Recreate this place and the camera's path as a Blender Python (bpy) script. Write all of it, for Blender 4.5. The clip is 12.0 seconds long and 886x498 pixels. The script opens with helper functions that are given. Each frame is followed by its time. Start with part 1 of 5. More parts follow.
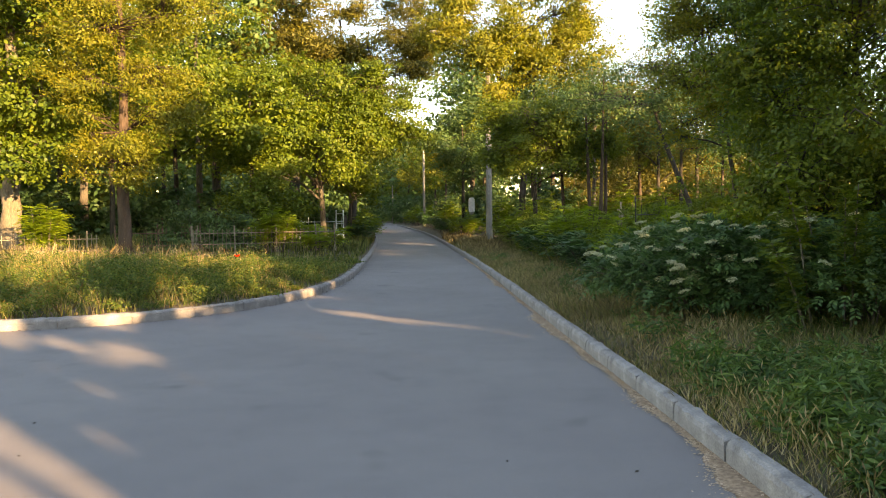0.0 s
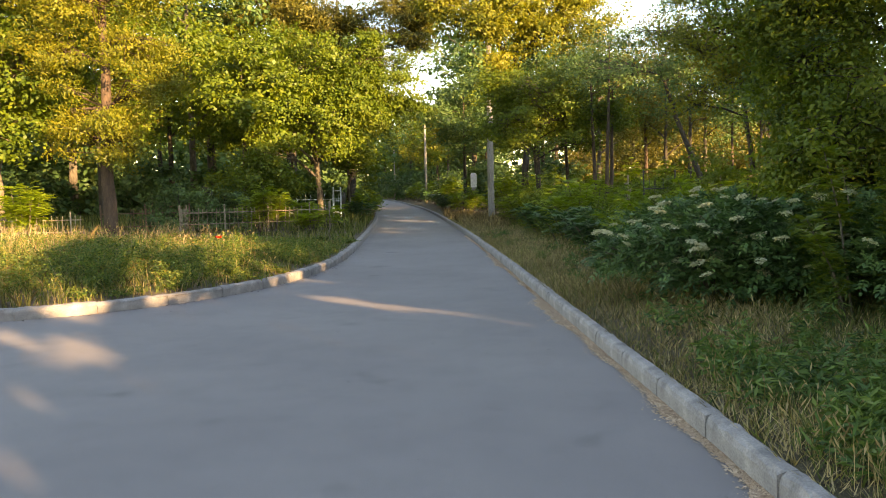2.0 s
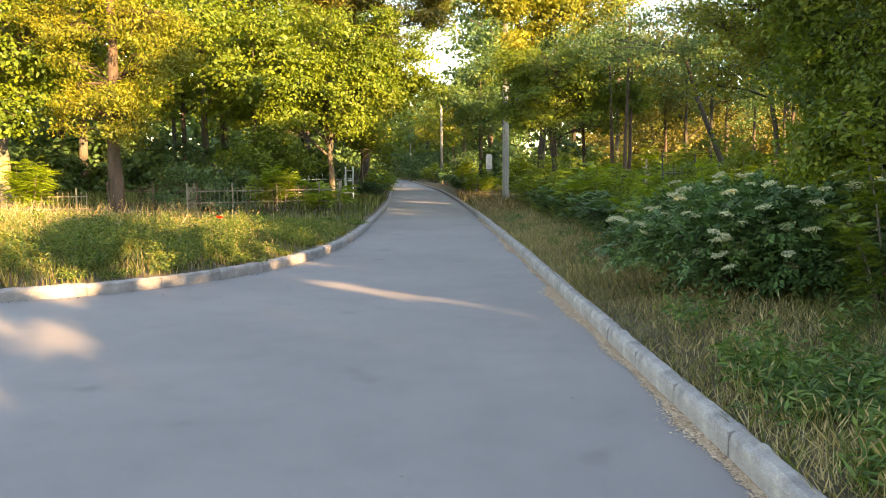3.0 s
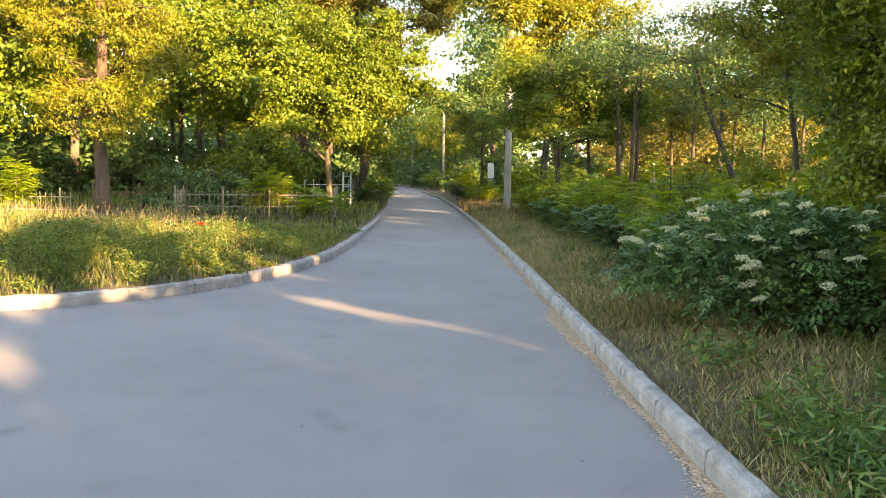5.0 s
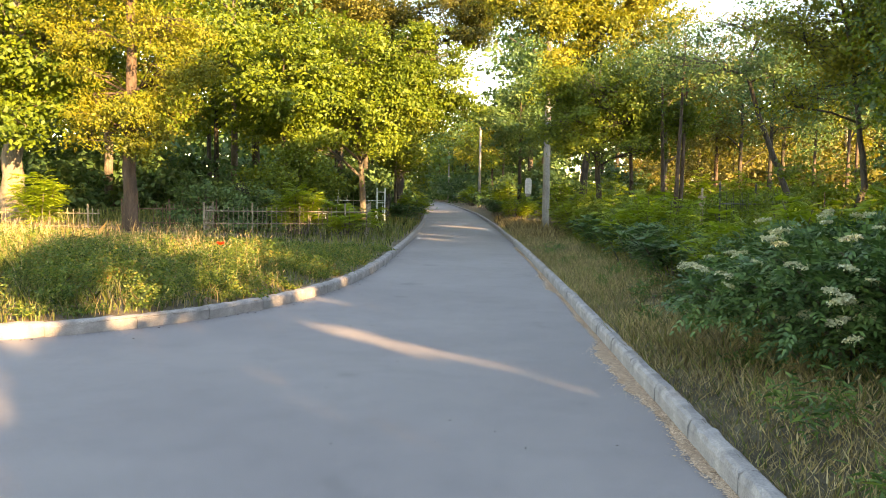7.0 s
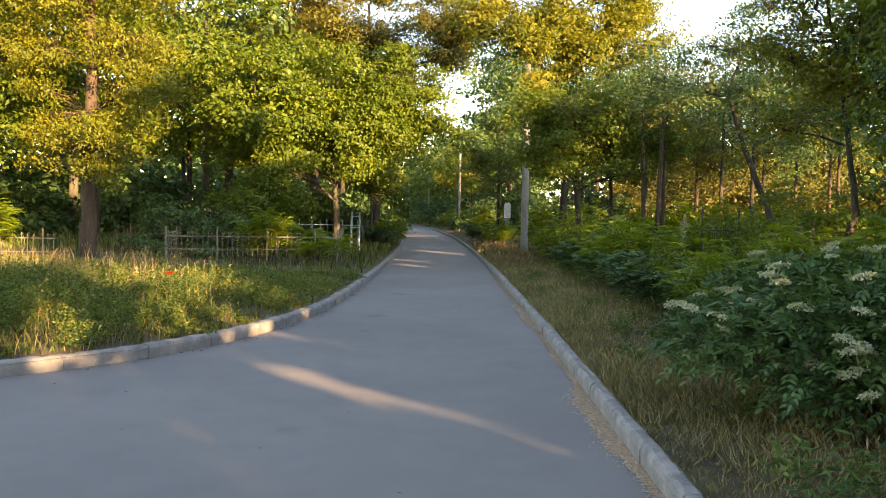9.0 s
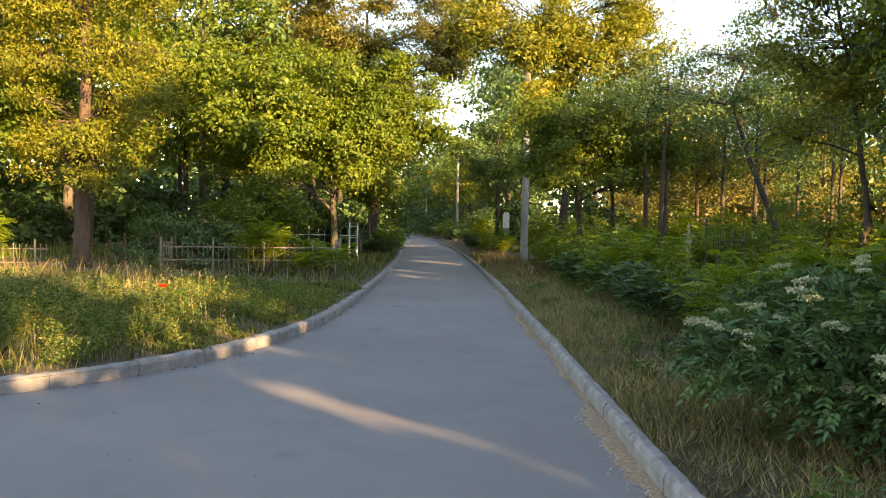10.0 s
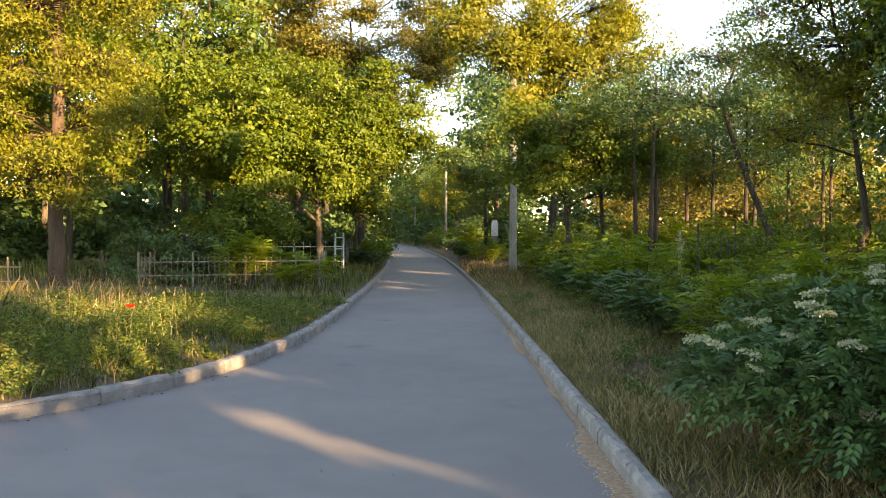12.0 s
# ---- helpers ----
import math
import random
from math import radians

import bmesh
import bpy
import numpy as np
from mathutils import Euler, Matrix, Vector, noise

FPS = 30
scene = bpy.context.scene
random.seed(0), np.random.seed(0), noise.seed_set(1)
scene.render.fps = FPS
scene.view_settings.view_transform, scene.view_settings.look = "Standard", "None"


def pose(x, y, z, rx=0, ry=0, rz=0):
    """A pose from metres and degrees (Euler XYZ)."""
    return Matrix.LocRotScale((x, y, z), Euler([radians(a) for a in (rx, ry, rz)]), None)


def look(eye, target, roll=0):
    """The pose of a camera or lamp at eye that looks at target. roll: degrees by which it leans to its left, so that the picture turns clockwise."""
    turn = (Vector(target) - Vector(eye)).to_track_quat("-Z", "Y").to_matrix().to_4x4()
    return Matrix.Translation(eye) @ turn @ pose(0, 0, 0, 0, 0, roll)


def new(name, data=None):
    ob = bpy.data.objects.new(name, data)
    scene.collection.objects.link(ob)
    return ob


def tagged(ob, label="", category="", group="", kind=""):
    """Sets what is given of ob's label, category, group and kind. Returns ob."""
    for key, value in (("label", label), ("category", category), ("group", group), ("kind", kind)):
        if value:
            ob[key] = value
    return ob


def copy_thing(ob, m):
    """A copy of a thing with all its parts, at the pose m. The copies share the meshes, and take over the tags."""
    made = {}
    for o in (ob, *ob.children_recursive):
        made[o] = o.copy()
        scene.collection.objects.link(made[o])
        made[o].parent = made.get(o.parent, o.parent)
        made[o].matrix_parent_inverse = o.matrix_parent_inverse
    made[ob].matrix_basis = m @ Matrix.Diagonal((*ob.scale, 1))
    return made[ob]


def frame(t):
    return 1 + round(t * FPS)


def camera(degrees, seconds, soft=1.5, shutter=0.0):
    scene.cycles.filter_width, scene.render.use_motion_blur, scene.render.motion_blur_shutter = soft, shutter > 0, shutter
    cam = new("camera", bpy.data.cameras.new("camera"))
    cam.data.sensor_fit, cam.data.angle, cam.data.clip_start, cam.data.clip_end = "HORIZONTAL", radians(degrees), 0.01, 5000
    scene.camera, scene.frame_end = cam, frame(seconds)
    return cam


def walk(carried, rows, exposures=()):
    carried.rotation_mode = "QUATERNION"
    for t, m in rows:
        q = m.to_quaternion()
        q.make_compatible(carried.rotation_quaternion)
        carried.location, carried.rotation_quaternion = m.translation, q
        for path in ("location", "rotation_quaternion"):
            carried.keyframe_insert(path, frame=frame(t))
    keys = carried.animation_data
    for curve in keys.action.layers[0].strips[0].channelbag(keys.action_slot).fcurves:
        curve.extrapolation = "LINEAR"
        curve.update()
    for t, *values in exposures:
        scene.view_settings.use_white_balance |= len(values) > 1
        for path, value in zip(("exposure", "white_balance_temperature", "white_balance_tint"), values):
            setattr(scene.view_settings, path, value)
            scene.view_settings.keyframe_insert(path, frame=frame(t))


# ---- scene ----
cam = camera(57.6, 12.0, soft=0.9)
PATH = [
    (0, (-0.02, -0.01, 1.499), (0.055, 1.987, 1.411), -0.7),
    (0.5, (0.103, 0.244, 1.491), (0.177, 2.24, 1.382), -0.7),
    (1, (0.18, 0.43, 1.513), (0.24, 2.426, 1.39), -0.7),
    (1.5, (0.169, 0.717, 1.503), (0.219, 2.712, 1.382), -0.9),
    (2, (0.158, 1.057, 1.495), (0.222, 3.051, 1.348), -1.3),
    (2.5, (0.253, 1.382, 1.479), (0.31, 3.374, 1.317), -1.1),
    (3, (0.308, 1.62, 1.501), (0.332, 3.611, 1.308), -0.5),
    (5, (0.39, 2.565, 1.531), (0.414, 4.557, 1.356), 0.9),
    (5.5, (0.361, 2.77, 1.532), (0.388, 4.765, 1.387), 0.9),
    (6, (0.315, 2.995, 1.544), (0.345, 4.989, 1.4), 0.8),
    (6.5, (0.35, 3.255, 1.538), (0.35, 5.25, 1.398), 0.8),
    (7, (0.415, 3.509, 1.557), (0.348, 5.503, 1.418), 0.9),
    (7.2, (0.469, 3.635, 1.574), (0.39, 5.629, 1.434), 0.9),
    (8.8, (0.583, 4.323, 1.606), (0.56, 6.321, 1.524), 0.9),
    (9, (0.579, 4.383, 1.602), (0.558, 6.381, 1.522), 1.1),
    (9.5, (0.553, 4.528, 1.589), (0.53, 6.526, 1.523), 1.4),
    (10, (0.498, 4.746, 1.616), (0.484, 6.746, 1.56), 1.1),
    (10.5, (0.51, 4.945, 1.605), (0.501, 6.944, 1.536), 1.0),
    (11, (0.601, 5.135, 1.637), (0.584, 7.134, 1.58), 0.7),
    (11.5, (0.625, 5.244, 1.644), (0.62, 7.244, 1.588), 0.5),
    (12, (0.594, 5.273, 1.659), (0.604, 7.273, 1.624), 0.1),
]
EXPOSURE = [(0, 2.1), (1.5, 2.15), (2.0, 2.2), (2.5, 2.5), (3.0, 2.75), (5.0, 2.95), (6.5, 2.9), (7.2, 2.75), (8.8, 2.2), (10.0, 2.15), (12.0, 2.2)]
walk(cam, [(t, look(eye, target, roll)) for t, eye, target, roll in PATH], [(t, e + (0.3 if 2.2 < t < 8 else 0.36), 11000 if t < 8 else 10300, 19) for t, e in EXPOSURE])
# ---------------------------------------------------------------- world, sun
SUN_AZ, SUN_EL = math.atan2(0.62, -0.78), radians(12.0)
world = bpy.data.worlds.new("sky")
scene.world = world
world.use_nodes = True
wn = world.node_tree.nodes
sky = wn.new("ShaderNodeTexSky")
sky.sky_type, sky.sun_disc = "NISHITA", False
sky.sun_elevation, sky.sun_rotation = SUN_EL, SUN_AZ
sky.dust_density, sky.air_density, sky.ozone_density = 0.2, 1.0, 2.5
world.node_tree.links.new(sky.outputs[0], wn["Background"].inputs[0])
wn["Background"].inputs[1].default_value = 0.15
sun_way = Vector((math.sin(SUN_AZ) * math.cos(SUN_EL), math.cos(SUN_AZ) * math.cos(SUN_EL), math.sin(SUN_EL)))
sun = new("sun", bpy.data.lights.new("sun", "SUN"))
sun.data.energy, sun.data.angle, sun.data.color = 4.5, radians(0.53), (1.0, 0.79, 0.51)
sun.matrix_world = look(sun_way * 100, (0, 0, 0))


# ---------------------------------------------------------------- materials
def material(name):
    m = bpy.data.materials.new(name)
    m.use_nodes = True
    n, l = m.node_tree.nodes, m.node_tree.links
    return m, n, l, n["Principled BSDF"]


def ramp(n, l, source, stops):
    r = n.new("ShaderNodeValToRGB")
    e = r.color_ramp.elements
    while len(e) < len(stops):
        e.new(0.5)
    for k, (p, c) in zip(e, stops):
        k.position, k.color = p, (*c, 1)
    l.new(source, r.inputs[0])
    return r.outputs[0]


def tex_noise(n, l, scale, detail=4.0, rough=0.55, stretch=None):
    co = n.new("ShaderNodeTexCoord").outputs["Object"]
    if stretch:
        mp = n.new("ShaderNodeMapping")
        mp.inputs["Scale"].default_value = stretch
        l.new(co, mp.inputs[0])
        co = mp.outputs[0]
    t = n.new("ShaderNodeTexNoise")
    t.inputs["Scale"].default_value, t.inputs["Detail"].default_value, t.inputs["Roughness"].default_value = scale, detail, rough
    l.new(co, t.inputs["Vector"])
    return t.outputs["Fac"]


def mixed(n, l, a, b, fac, mode="MIX"):
    x = n.new("ShaderNodeMix")
    x.data_type, x.blend_type = "RGBA", mode
    for s, i in ((a, 6), (b, 7)):
        if isinstance(s, tuple):
            x.inputs[i].default_value = (*s, 1)
        else:
            l.new(s, x.inputs[i])
    if isinstance(fac, float):
        x.inputs[0].default_value = fac
    else:
        l.new(fac, x.inputs[0])
    return x.outputs[2]


def bumped(n, l, p, height, strength, distance):
    b = n.new("ShaderNodeBump")
    b.inputs["Strength"].default_value, b.inputs["Distance"].default_value = strength, distance
    l.new(height, b.inputs["Height"])
    l.new(b.outputs[0], p.inputs["Normal"])


def leaf_material(name, stops, through_light=0.4, rough=0.5, patch=0.6, vary=0.45, glow=(1.0, 0.95, 0.35)):
    """Foliage: colour varies from leaf to leaf and in larger patches, and light shines through."""
    m, n, l, p = material(name)
    rnd = n.new("ShaderNodeNewGeometry").outputs["Random Per Island"]
    big = tex_noise(n, l, patch, 2.0)
    add = n.new("ShaderNodeMath")
    add.operation = "MULTIPLY_ADD"
    l.new(big, add.inputs[0])
    add.inputs[1].default_value = 1.1
    sub = n.new("ShaderNodeMath")
    sub.operation = "MULTIPLY_ADD"
    l.new(rnd, sub.inputs[0])
    sub.inputs[1].default_value, sub.inputs[2].default_value = vary, -0.6 * vary
    l.new(sub.outputs[0], add.inputs[2])
    col = ramp(n, l, add.outputs[0], stops)
    l.new(col, p.inputs["Base Color"])
    p.inputs["Roughness"].default_value = rough
    p.inputs["Specular IOR Level"].default_value = 0.35
    tr = n.new("ShaderNodeBsdfTranslucent")
    l.new(mixed(n, l, col, glow, 1.0, "MULTIPLY"), tr.inputs[0])
    mx = n.new("ShaderNodeMixShader")
    mx.inputs[0].default_value = through_light
    l.new(p.outputs[0], mx.inputs[1])
    l.new(tr.outputs[0], mx.inputs[2])
    l.new(mx.outputs[0], n["Material Output"].inputs[0])
    return m


def rough_material(name, stops, scale, stretch=None, bump=0.5, dist=0.02, rough=0.85, fine=40.0, grain=0.3):
    m, n, l, p = material(name)
    a = tex_noise(n, l, scale, 6.0, 0.6, stretch)
    col = ramp(n, l, a, stops)
    f = tex_noise(n, l, fine, 3.0, 0.6, stretch)
    col = mixed(n, l, col, ramp(n, l, f, [(0.3, (1 - grain,) * 3), (0.7, (1 + grain * 0.8,) * 3)]), 1.0, "MULTIPLY")
    l.new(col, p.inputs["Base Color"])
    p.inputs["Roughness"].default_value = rough
    h = n.new("ShaderNodeMath")
    h.operation = "ADD"
    l.new(a, h.inputs[0])
    l.new(f, h.inputs[1])
    bumped(n, l, p, h.outputs[0], bump, dist)
    return m


def asphalt_material():
    m, n, l, p = material("asphalt")
    big = tex_noise(n, l, 0.35, 4.0)
    mid = tex_noise(n, l, 2.2, 5.0, 0.65)
    fine = tex_noise(n, l, 160.0, 2.0)
    col = ramp(n, l, big, [(0.3, (0.186, 0.170, 0.175)), (0.7, (0.232, 0.213, 0.214))])
    col = mixed(n, l, col, ramp(n, l, mid, [(0.25, (0.90, 0.90, 0.90)), (0.5, (1.0, 1.0, 1.0)), (0.8, (1.06, 1.05, 1.03))]), 1.0, "MULTIPLY")
    col = mixed(n, l, col, ramp(n, l, fine, [(0.3, (0.70, 0.70, 0.70)), (0.75, (1.28, 1.27, 1.25))]), 1.0, "MULTIPLY")
    spots = tex_noise(n, l, 1.1, 2.0, 0.5)
    col = mixed(n, l, col, ramp(n, l, spots, [(0.22, (0.6, 0.6, 0.6)), (0.31, (1, 1, 1))]), 0.7, "MULTIPLY")
    l.new(col, p.inputs["Base Color"])
    p.inputs["Roughness"].default_value = 0.8
    bumped(n, l, p, fine, 0.35, 0.004)
    return m


ASPHALT = asphalt_material()
CONCRETE = rough_material("kerb_concrete", [(0.28, (0.10, 0.096, 0.095)), (0.42, (0.215, 0.200, 0.197)), (0.6, (0.28, 0.260, 0.253)), (0.8, (0.38, 0.352, 0.332))], 4.5, bump=0.45, dist=0.006, fine=70.0, grain=0.22)
POLE = rough_material("pole_concrete", [(0.3, (0.19, 0.18, 0.165)), (0.7, (0.31, 0.295, 0.27))], 2.5, (1, 1, 0.3), bump=0.3, dist=0.01)
SOIL = rough_material("soil", [(0.3, (0.07, 0.055, 0.035)), (0.55, (0.13, 0.10, 0.06)), (0.75, (0.20, 0.16, 0.09))], 2.0, bump=0.8, dist=0.04)
THATCH = rough_material("dry_thatch", [(0.3, (0.035, 0.025, 0.012)), (0.55, (0.10, 0.08, 0.042)), (0.75, (0.17, 0.135, 0.075))], 3.0, bump=1.0, dist=0.04, fine=70.0)
GRIT = rough_material("grit", [(0.3, (0.22, 0.135, 0.085)), (0.7, (0.42, 0.275, 0.18))], 30.0, bump=0.6, dist=0.01)
BARK = rough_material("bark_grey", [(0.3, (0.065, 0.053, 0.04)), (0.55, (0.12, 0.10, 0.075)), (0.75, (0.18, 0.15, 0.11))], 5.0, (1, 1, 0.18), bump=1.0, dist=0.04)
BARK_DARK = rough_material("bark_dark", [(0.3, (0.022, 0.018, 0.013)), (0.7, (0.075, 0.058, 0.04))], 6.0, (1, 1, 0.2), bump=1.0, dist=0.03)
BARK_RED = rough_material("bark_red", [(0.3, (0.036, 0.022, 0.015)), (0.7, (0.1, 0.064, 0.044))], 6.0, (1, 1, 0.2), bump=1.0, dist=0.03)
BARK_PALE = rough_material("bark_pale", [(0.3, (0.11, 0.088, 0.06)), (0.7, (0.21, 0.17, 0.12))], 5.0, (1, 1, 0.25), bump=0.7, dist=0.03)
PAINT = rough_material("cream_paint", [(0.35, (0.079, 0.050, 0.029)), (0.5, (0.180, 0.145, 0.099)), (0.8, (0.259, 0.221, 0.157))], 9.0, bump=0.3, dist=0.004, rough=0.6)
# cream paint with sunlight put into one fence's colour; also the cross's own pale
PAINT_PALE_LIT = rough_material("pale_and_sunlit_cream_paint", [(0.35, (0.158, 0.112, 0.064)), (0.5, (0.302, 0.251, 0.168)), (0.8, (0.396, 0.337, 0.238))], 9.0, bump=0.3, dist=0.004, rough=0.6)
PAINT_BLUE = rough_material("pale_blue_paint", [(0.35, (0.30, 0.33, 0.33)), (0.5, (0.46, 0.54, 0.55)), (0.8, (0.56, 0.64, 0.66))], 9.0, bump=0.3, dist=0.004, rough=0.6)
WHITE = rough_material("white_paint", [(0.3, (0.45, 0.44, 0.42)), (0.6, (0.66, 0.65, 0.62))], 7.0, bump=0.2, dist=0.004, rough=0.6)
RUST = rough_material("rusty_iron", [(0.3, (0.07, 0.04, 0.028)), (0.7, (0.20, 0.12, 0.08))], 8.0, bump=0.4, dist=0.004)
DARK_IRON = rough_material("dark_iron", [(0.3, (0.02, 0.022, 0.022)), (0.7, (0.06, 0.06, 0.055))], 8.0, bump=0.3, dist=0.004, rough=0.6)
STONE = rough_material("dark_stone", [(0.3, (0.015, 0.015, 0.016)), (0.7, (0.04, 0.04, 0.038))], 3.0, bump=0.2, dist=0.01, rough=0.85)
WIRE = rough_material("wire_black", [(0.3, (0.02, 0.02, 0.02)), (0.7, (0.04, 0.04, 0.04))], 3.0, rough=0.6)

LOCUST = leaf_material("leaves_locust", [(0.15, (0.09, 0.12, 0.018)), (0.5, (0.178, 0.195, 0.026)), (0.9, (0.28, 0.25, 0.034))], 0.48)
BROAD = leaf_material("leaves_broad", [(0.15, (0.056, 0.10, 0.015)), (0.5, (0.112, 0.172, 0.022)), (0.9, (0.195, 0.23, 0.03))], 0.47)
OLIVE = leaf_material("leaves_olive", [(0.15, (0.07, 0.076, 0.018)), (0.5, (0.135, 0.13, 0.026)), (0.9, (0.21, 0.185, 0.035))], 0.45)
DEEP = leaf_material("leaves_deep", [(0.15, (0.036, 0.085, 0.034)), (0.5, (0.078, 0.15, 0.052)), (0.9, (0.155, 0.215, 0.066))], 0.35, glow=(0.9, 1.0, 0.5))
FRESH = leaf_material("leaves_fresh", [(0.15, (0.10, 0.17, 0.02)), (0.5, (0.19, 0.28, 0.03)), (0.9, (0.29, 0.36, 0.045))], 0.5)
ELDER = leaf_material("leaves_elder", [(0.15, (0.026, 0.074, 0.026)), (0.5, (0.055, 0.13, 0.04)), (0.9, (0.115, 0.195, 0.054))], 0.22, patch=1.2, glow=(0.9, 1.0, 0.5))
# green leaves tinted gold to carry the low sunlight
GOLD_SUNLIT = leaf_material("leaves_sunlit_gold", [(0.15, (0.07, 0.08, 0.018)), (0.5, (0.12, 0.115, 0.026)), (0.9, (0.19, 0.15, 0.032))], 0.42)
GRASS = leaf_material("grass_green", [(0.05, (0.035, 0.06, 0.014)), (0.5, (0.135, 0.175, 0.045)), (0.95, (0.27, 0.25, 0.095))], 0.35, patch=0.5, vary=0.9)
STRAW = leaf_material("grass_dry", [(0.05, (0.10, 0.075, 0.034)), (0.5, (0.31, 0.235, 0.12)), (0.95, (0.55, 0.43, 0.25))], 0.3, patch=0.7, vary=0.9)
WEED = leaf_material("weed_leaves", [(0.05, (0.03, 0.07, 0.016)), (0.45, (0.115, 0.185, 0.042)), (0.7, (0.215, 0.245, 0.06)), (0.9, (0.28, 0.21, 0.07)), (1.0, (0.24, 0.13, 0.05))], 0.45, patch=1.1, vary=0.7)
LUSH = leaf_material("lush_weed_leaves", [(0.05, (0.03, 0.08, 0.024)), (0.5, (0.085, 0.175, 0.045)), (0.95, (0.19, 0.27, 0.07))], 0.35, patch=1.4, vary=0.7, glow=(0.9, 1.0, 0.5))
UMBEL = leaf_material("elder_flowers", [(0.15, (0.33, 0.36, 0.22)), (0.6, (0.52, 0.53, 0.40))], 0.3)
POPPY = leaf_material("poppy_petal", [(0.15, (0.65, 0.03, 0.01)), (0.9, (0.80, 0.06, 0.02))], 0.4)


# ---------------------------------------------------------------- mesh helpers
def mesh_of(name, verts, faces, mat, smooth=False):
    me = bpy.data.meshes.new(name)
    me.from_pydata([tuple(v) for v in verts], [], faces)
    if smooth:
        me.polygons.foreach_set("use_smooth", [True] * len(me.polygons))
    me.materials.append(mat)
    me.update()
    return me


def fast_mesh(name, verts, per, count, mat):
    """Many loose polygons of `per` corners, count pieces, corners laid out one after another."""
    me = bpy.data.meshes.new(name)
    me.vertices.add(len(verts))
    me.vertices.foreach_set("co", np.ascontiguousarray(verts, dtype=np.float32).ravel())
    me.loops.add(per * count)
    me.loops.foreach_set("vertex_index", np.arange(per * count, dtype=np.int32))
    me.polygons.add(count)
    me.polygons.foreach_set("loop_start", np.arange(0, per * count, per, dtype=np.int32))
    me.materials.append(mat)
    me.update(calc_edges=True)
    return me


def part(name, me, parent, label=""):
    ob = new(name, me)
    ob.parent = parent
    return tagged(ob, label)


def thing(name, place, label, category, group=""):
    ob = new(name)
    ob.empty_display_size = 0.2
    ob.matrix_basis = place if isinstance(place, Matrix) else Matrix.Translation(place)
    return tagged(ob, label, category, group)


def tube(V, F, pts, radii, sides):
    """A bent tapered tube through pts, added to the lists V and F."""
    base, pts = len(V), [Vector(p) for p in pts]
    for i, (p, r) in enumerate(zip(pts, radii)):
        d = (pts[min(i + 1, len(pts) - 1)] - pts[max(i - 1, 0)]).normalized()
        a = d.orthogonal().normalized() if abs(d.z) < 0.9 else d.cross(Vector((0, 1, 0))).normalized()
        b = d.cross(a)
        for k in range(sides):
            w = 2 * math.pi * k / sides
            V.append(p + (a * math.cos(w) + b * math.sin(w)) * r)
    for i in range(len(pts) - 1):
        for k in range(sides):
            q = (k + 1) % sides
            F.append((base + i * sides + k, base + i * sides + q, base + (i + 1) * sides + q, base + (i + 1) * sides + k))
    F.append(tuple(base + (len(pts) - 1) * sides + k for k in range(sides)))
    F.append(tuple(base + k for k in reversed(range(sides))))


def box(V, F, lo, hi):
    b = len(V)
    for z in (lo[2], hi[2]):
        V.extend([(lo[0], lo[1], z), (hi[0], lo[1], z), (hi[0], hi[1], z), (lo[0], hi[1], z)])
    F.extend([(b + 3, b + 2, b + 1, b), (b + 4, b + 5, b + 6, b + 7)])
    for k in range(4):
        q = (k + 1) % 4
        F.append((b + k, b + q, b + q + 4, b + k + 4))


def unit(v):
    return v / np.maximum(np.linalg.norm(v, axis=1, keepdims=True), 1e-6)


def leaf_quads(rng, p, length, width, droop=0.4, up=0.5, axis=None, face=None):
    """Folded four-cornered leaves that start at the points p."""
    n = len(p)
    a = rng.normal(size=(n, 3)) if axis is None else axis + rng.normal(size=(n, 3)) * 0.25
    a[:, 2] = a[:, 2] * 0.6 - droop
    a = unit(a)
    nn = rng.normal(size=(n, 3)) * (0.7 if face is None else 0.45)
    nn[:, 2] += up
    if face is not None:
        nn += face
    s = unit(np.cross(a, nn))
    nn = unit(np.cross(s, a))
    ln = (length * rng.uniform(0.65, 1.3, n))[:, None]
    wd = (width * rng.uniform(0.7, 1.25, n))[:, None]
    mid = p + a * ln * 0.45
    out = np.stack([p, mid + s * wd / 2 + nn * wd * 0.18, p + a * ln - nn * ln * 0.08, mid - s * wd / 2 + nn * wd * 0.18], axis=1)
    return out.reshape(-1, 3)


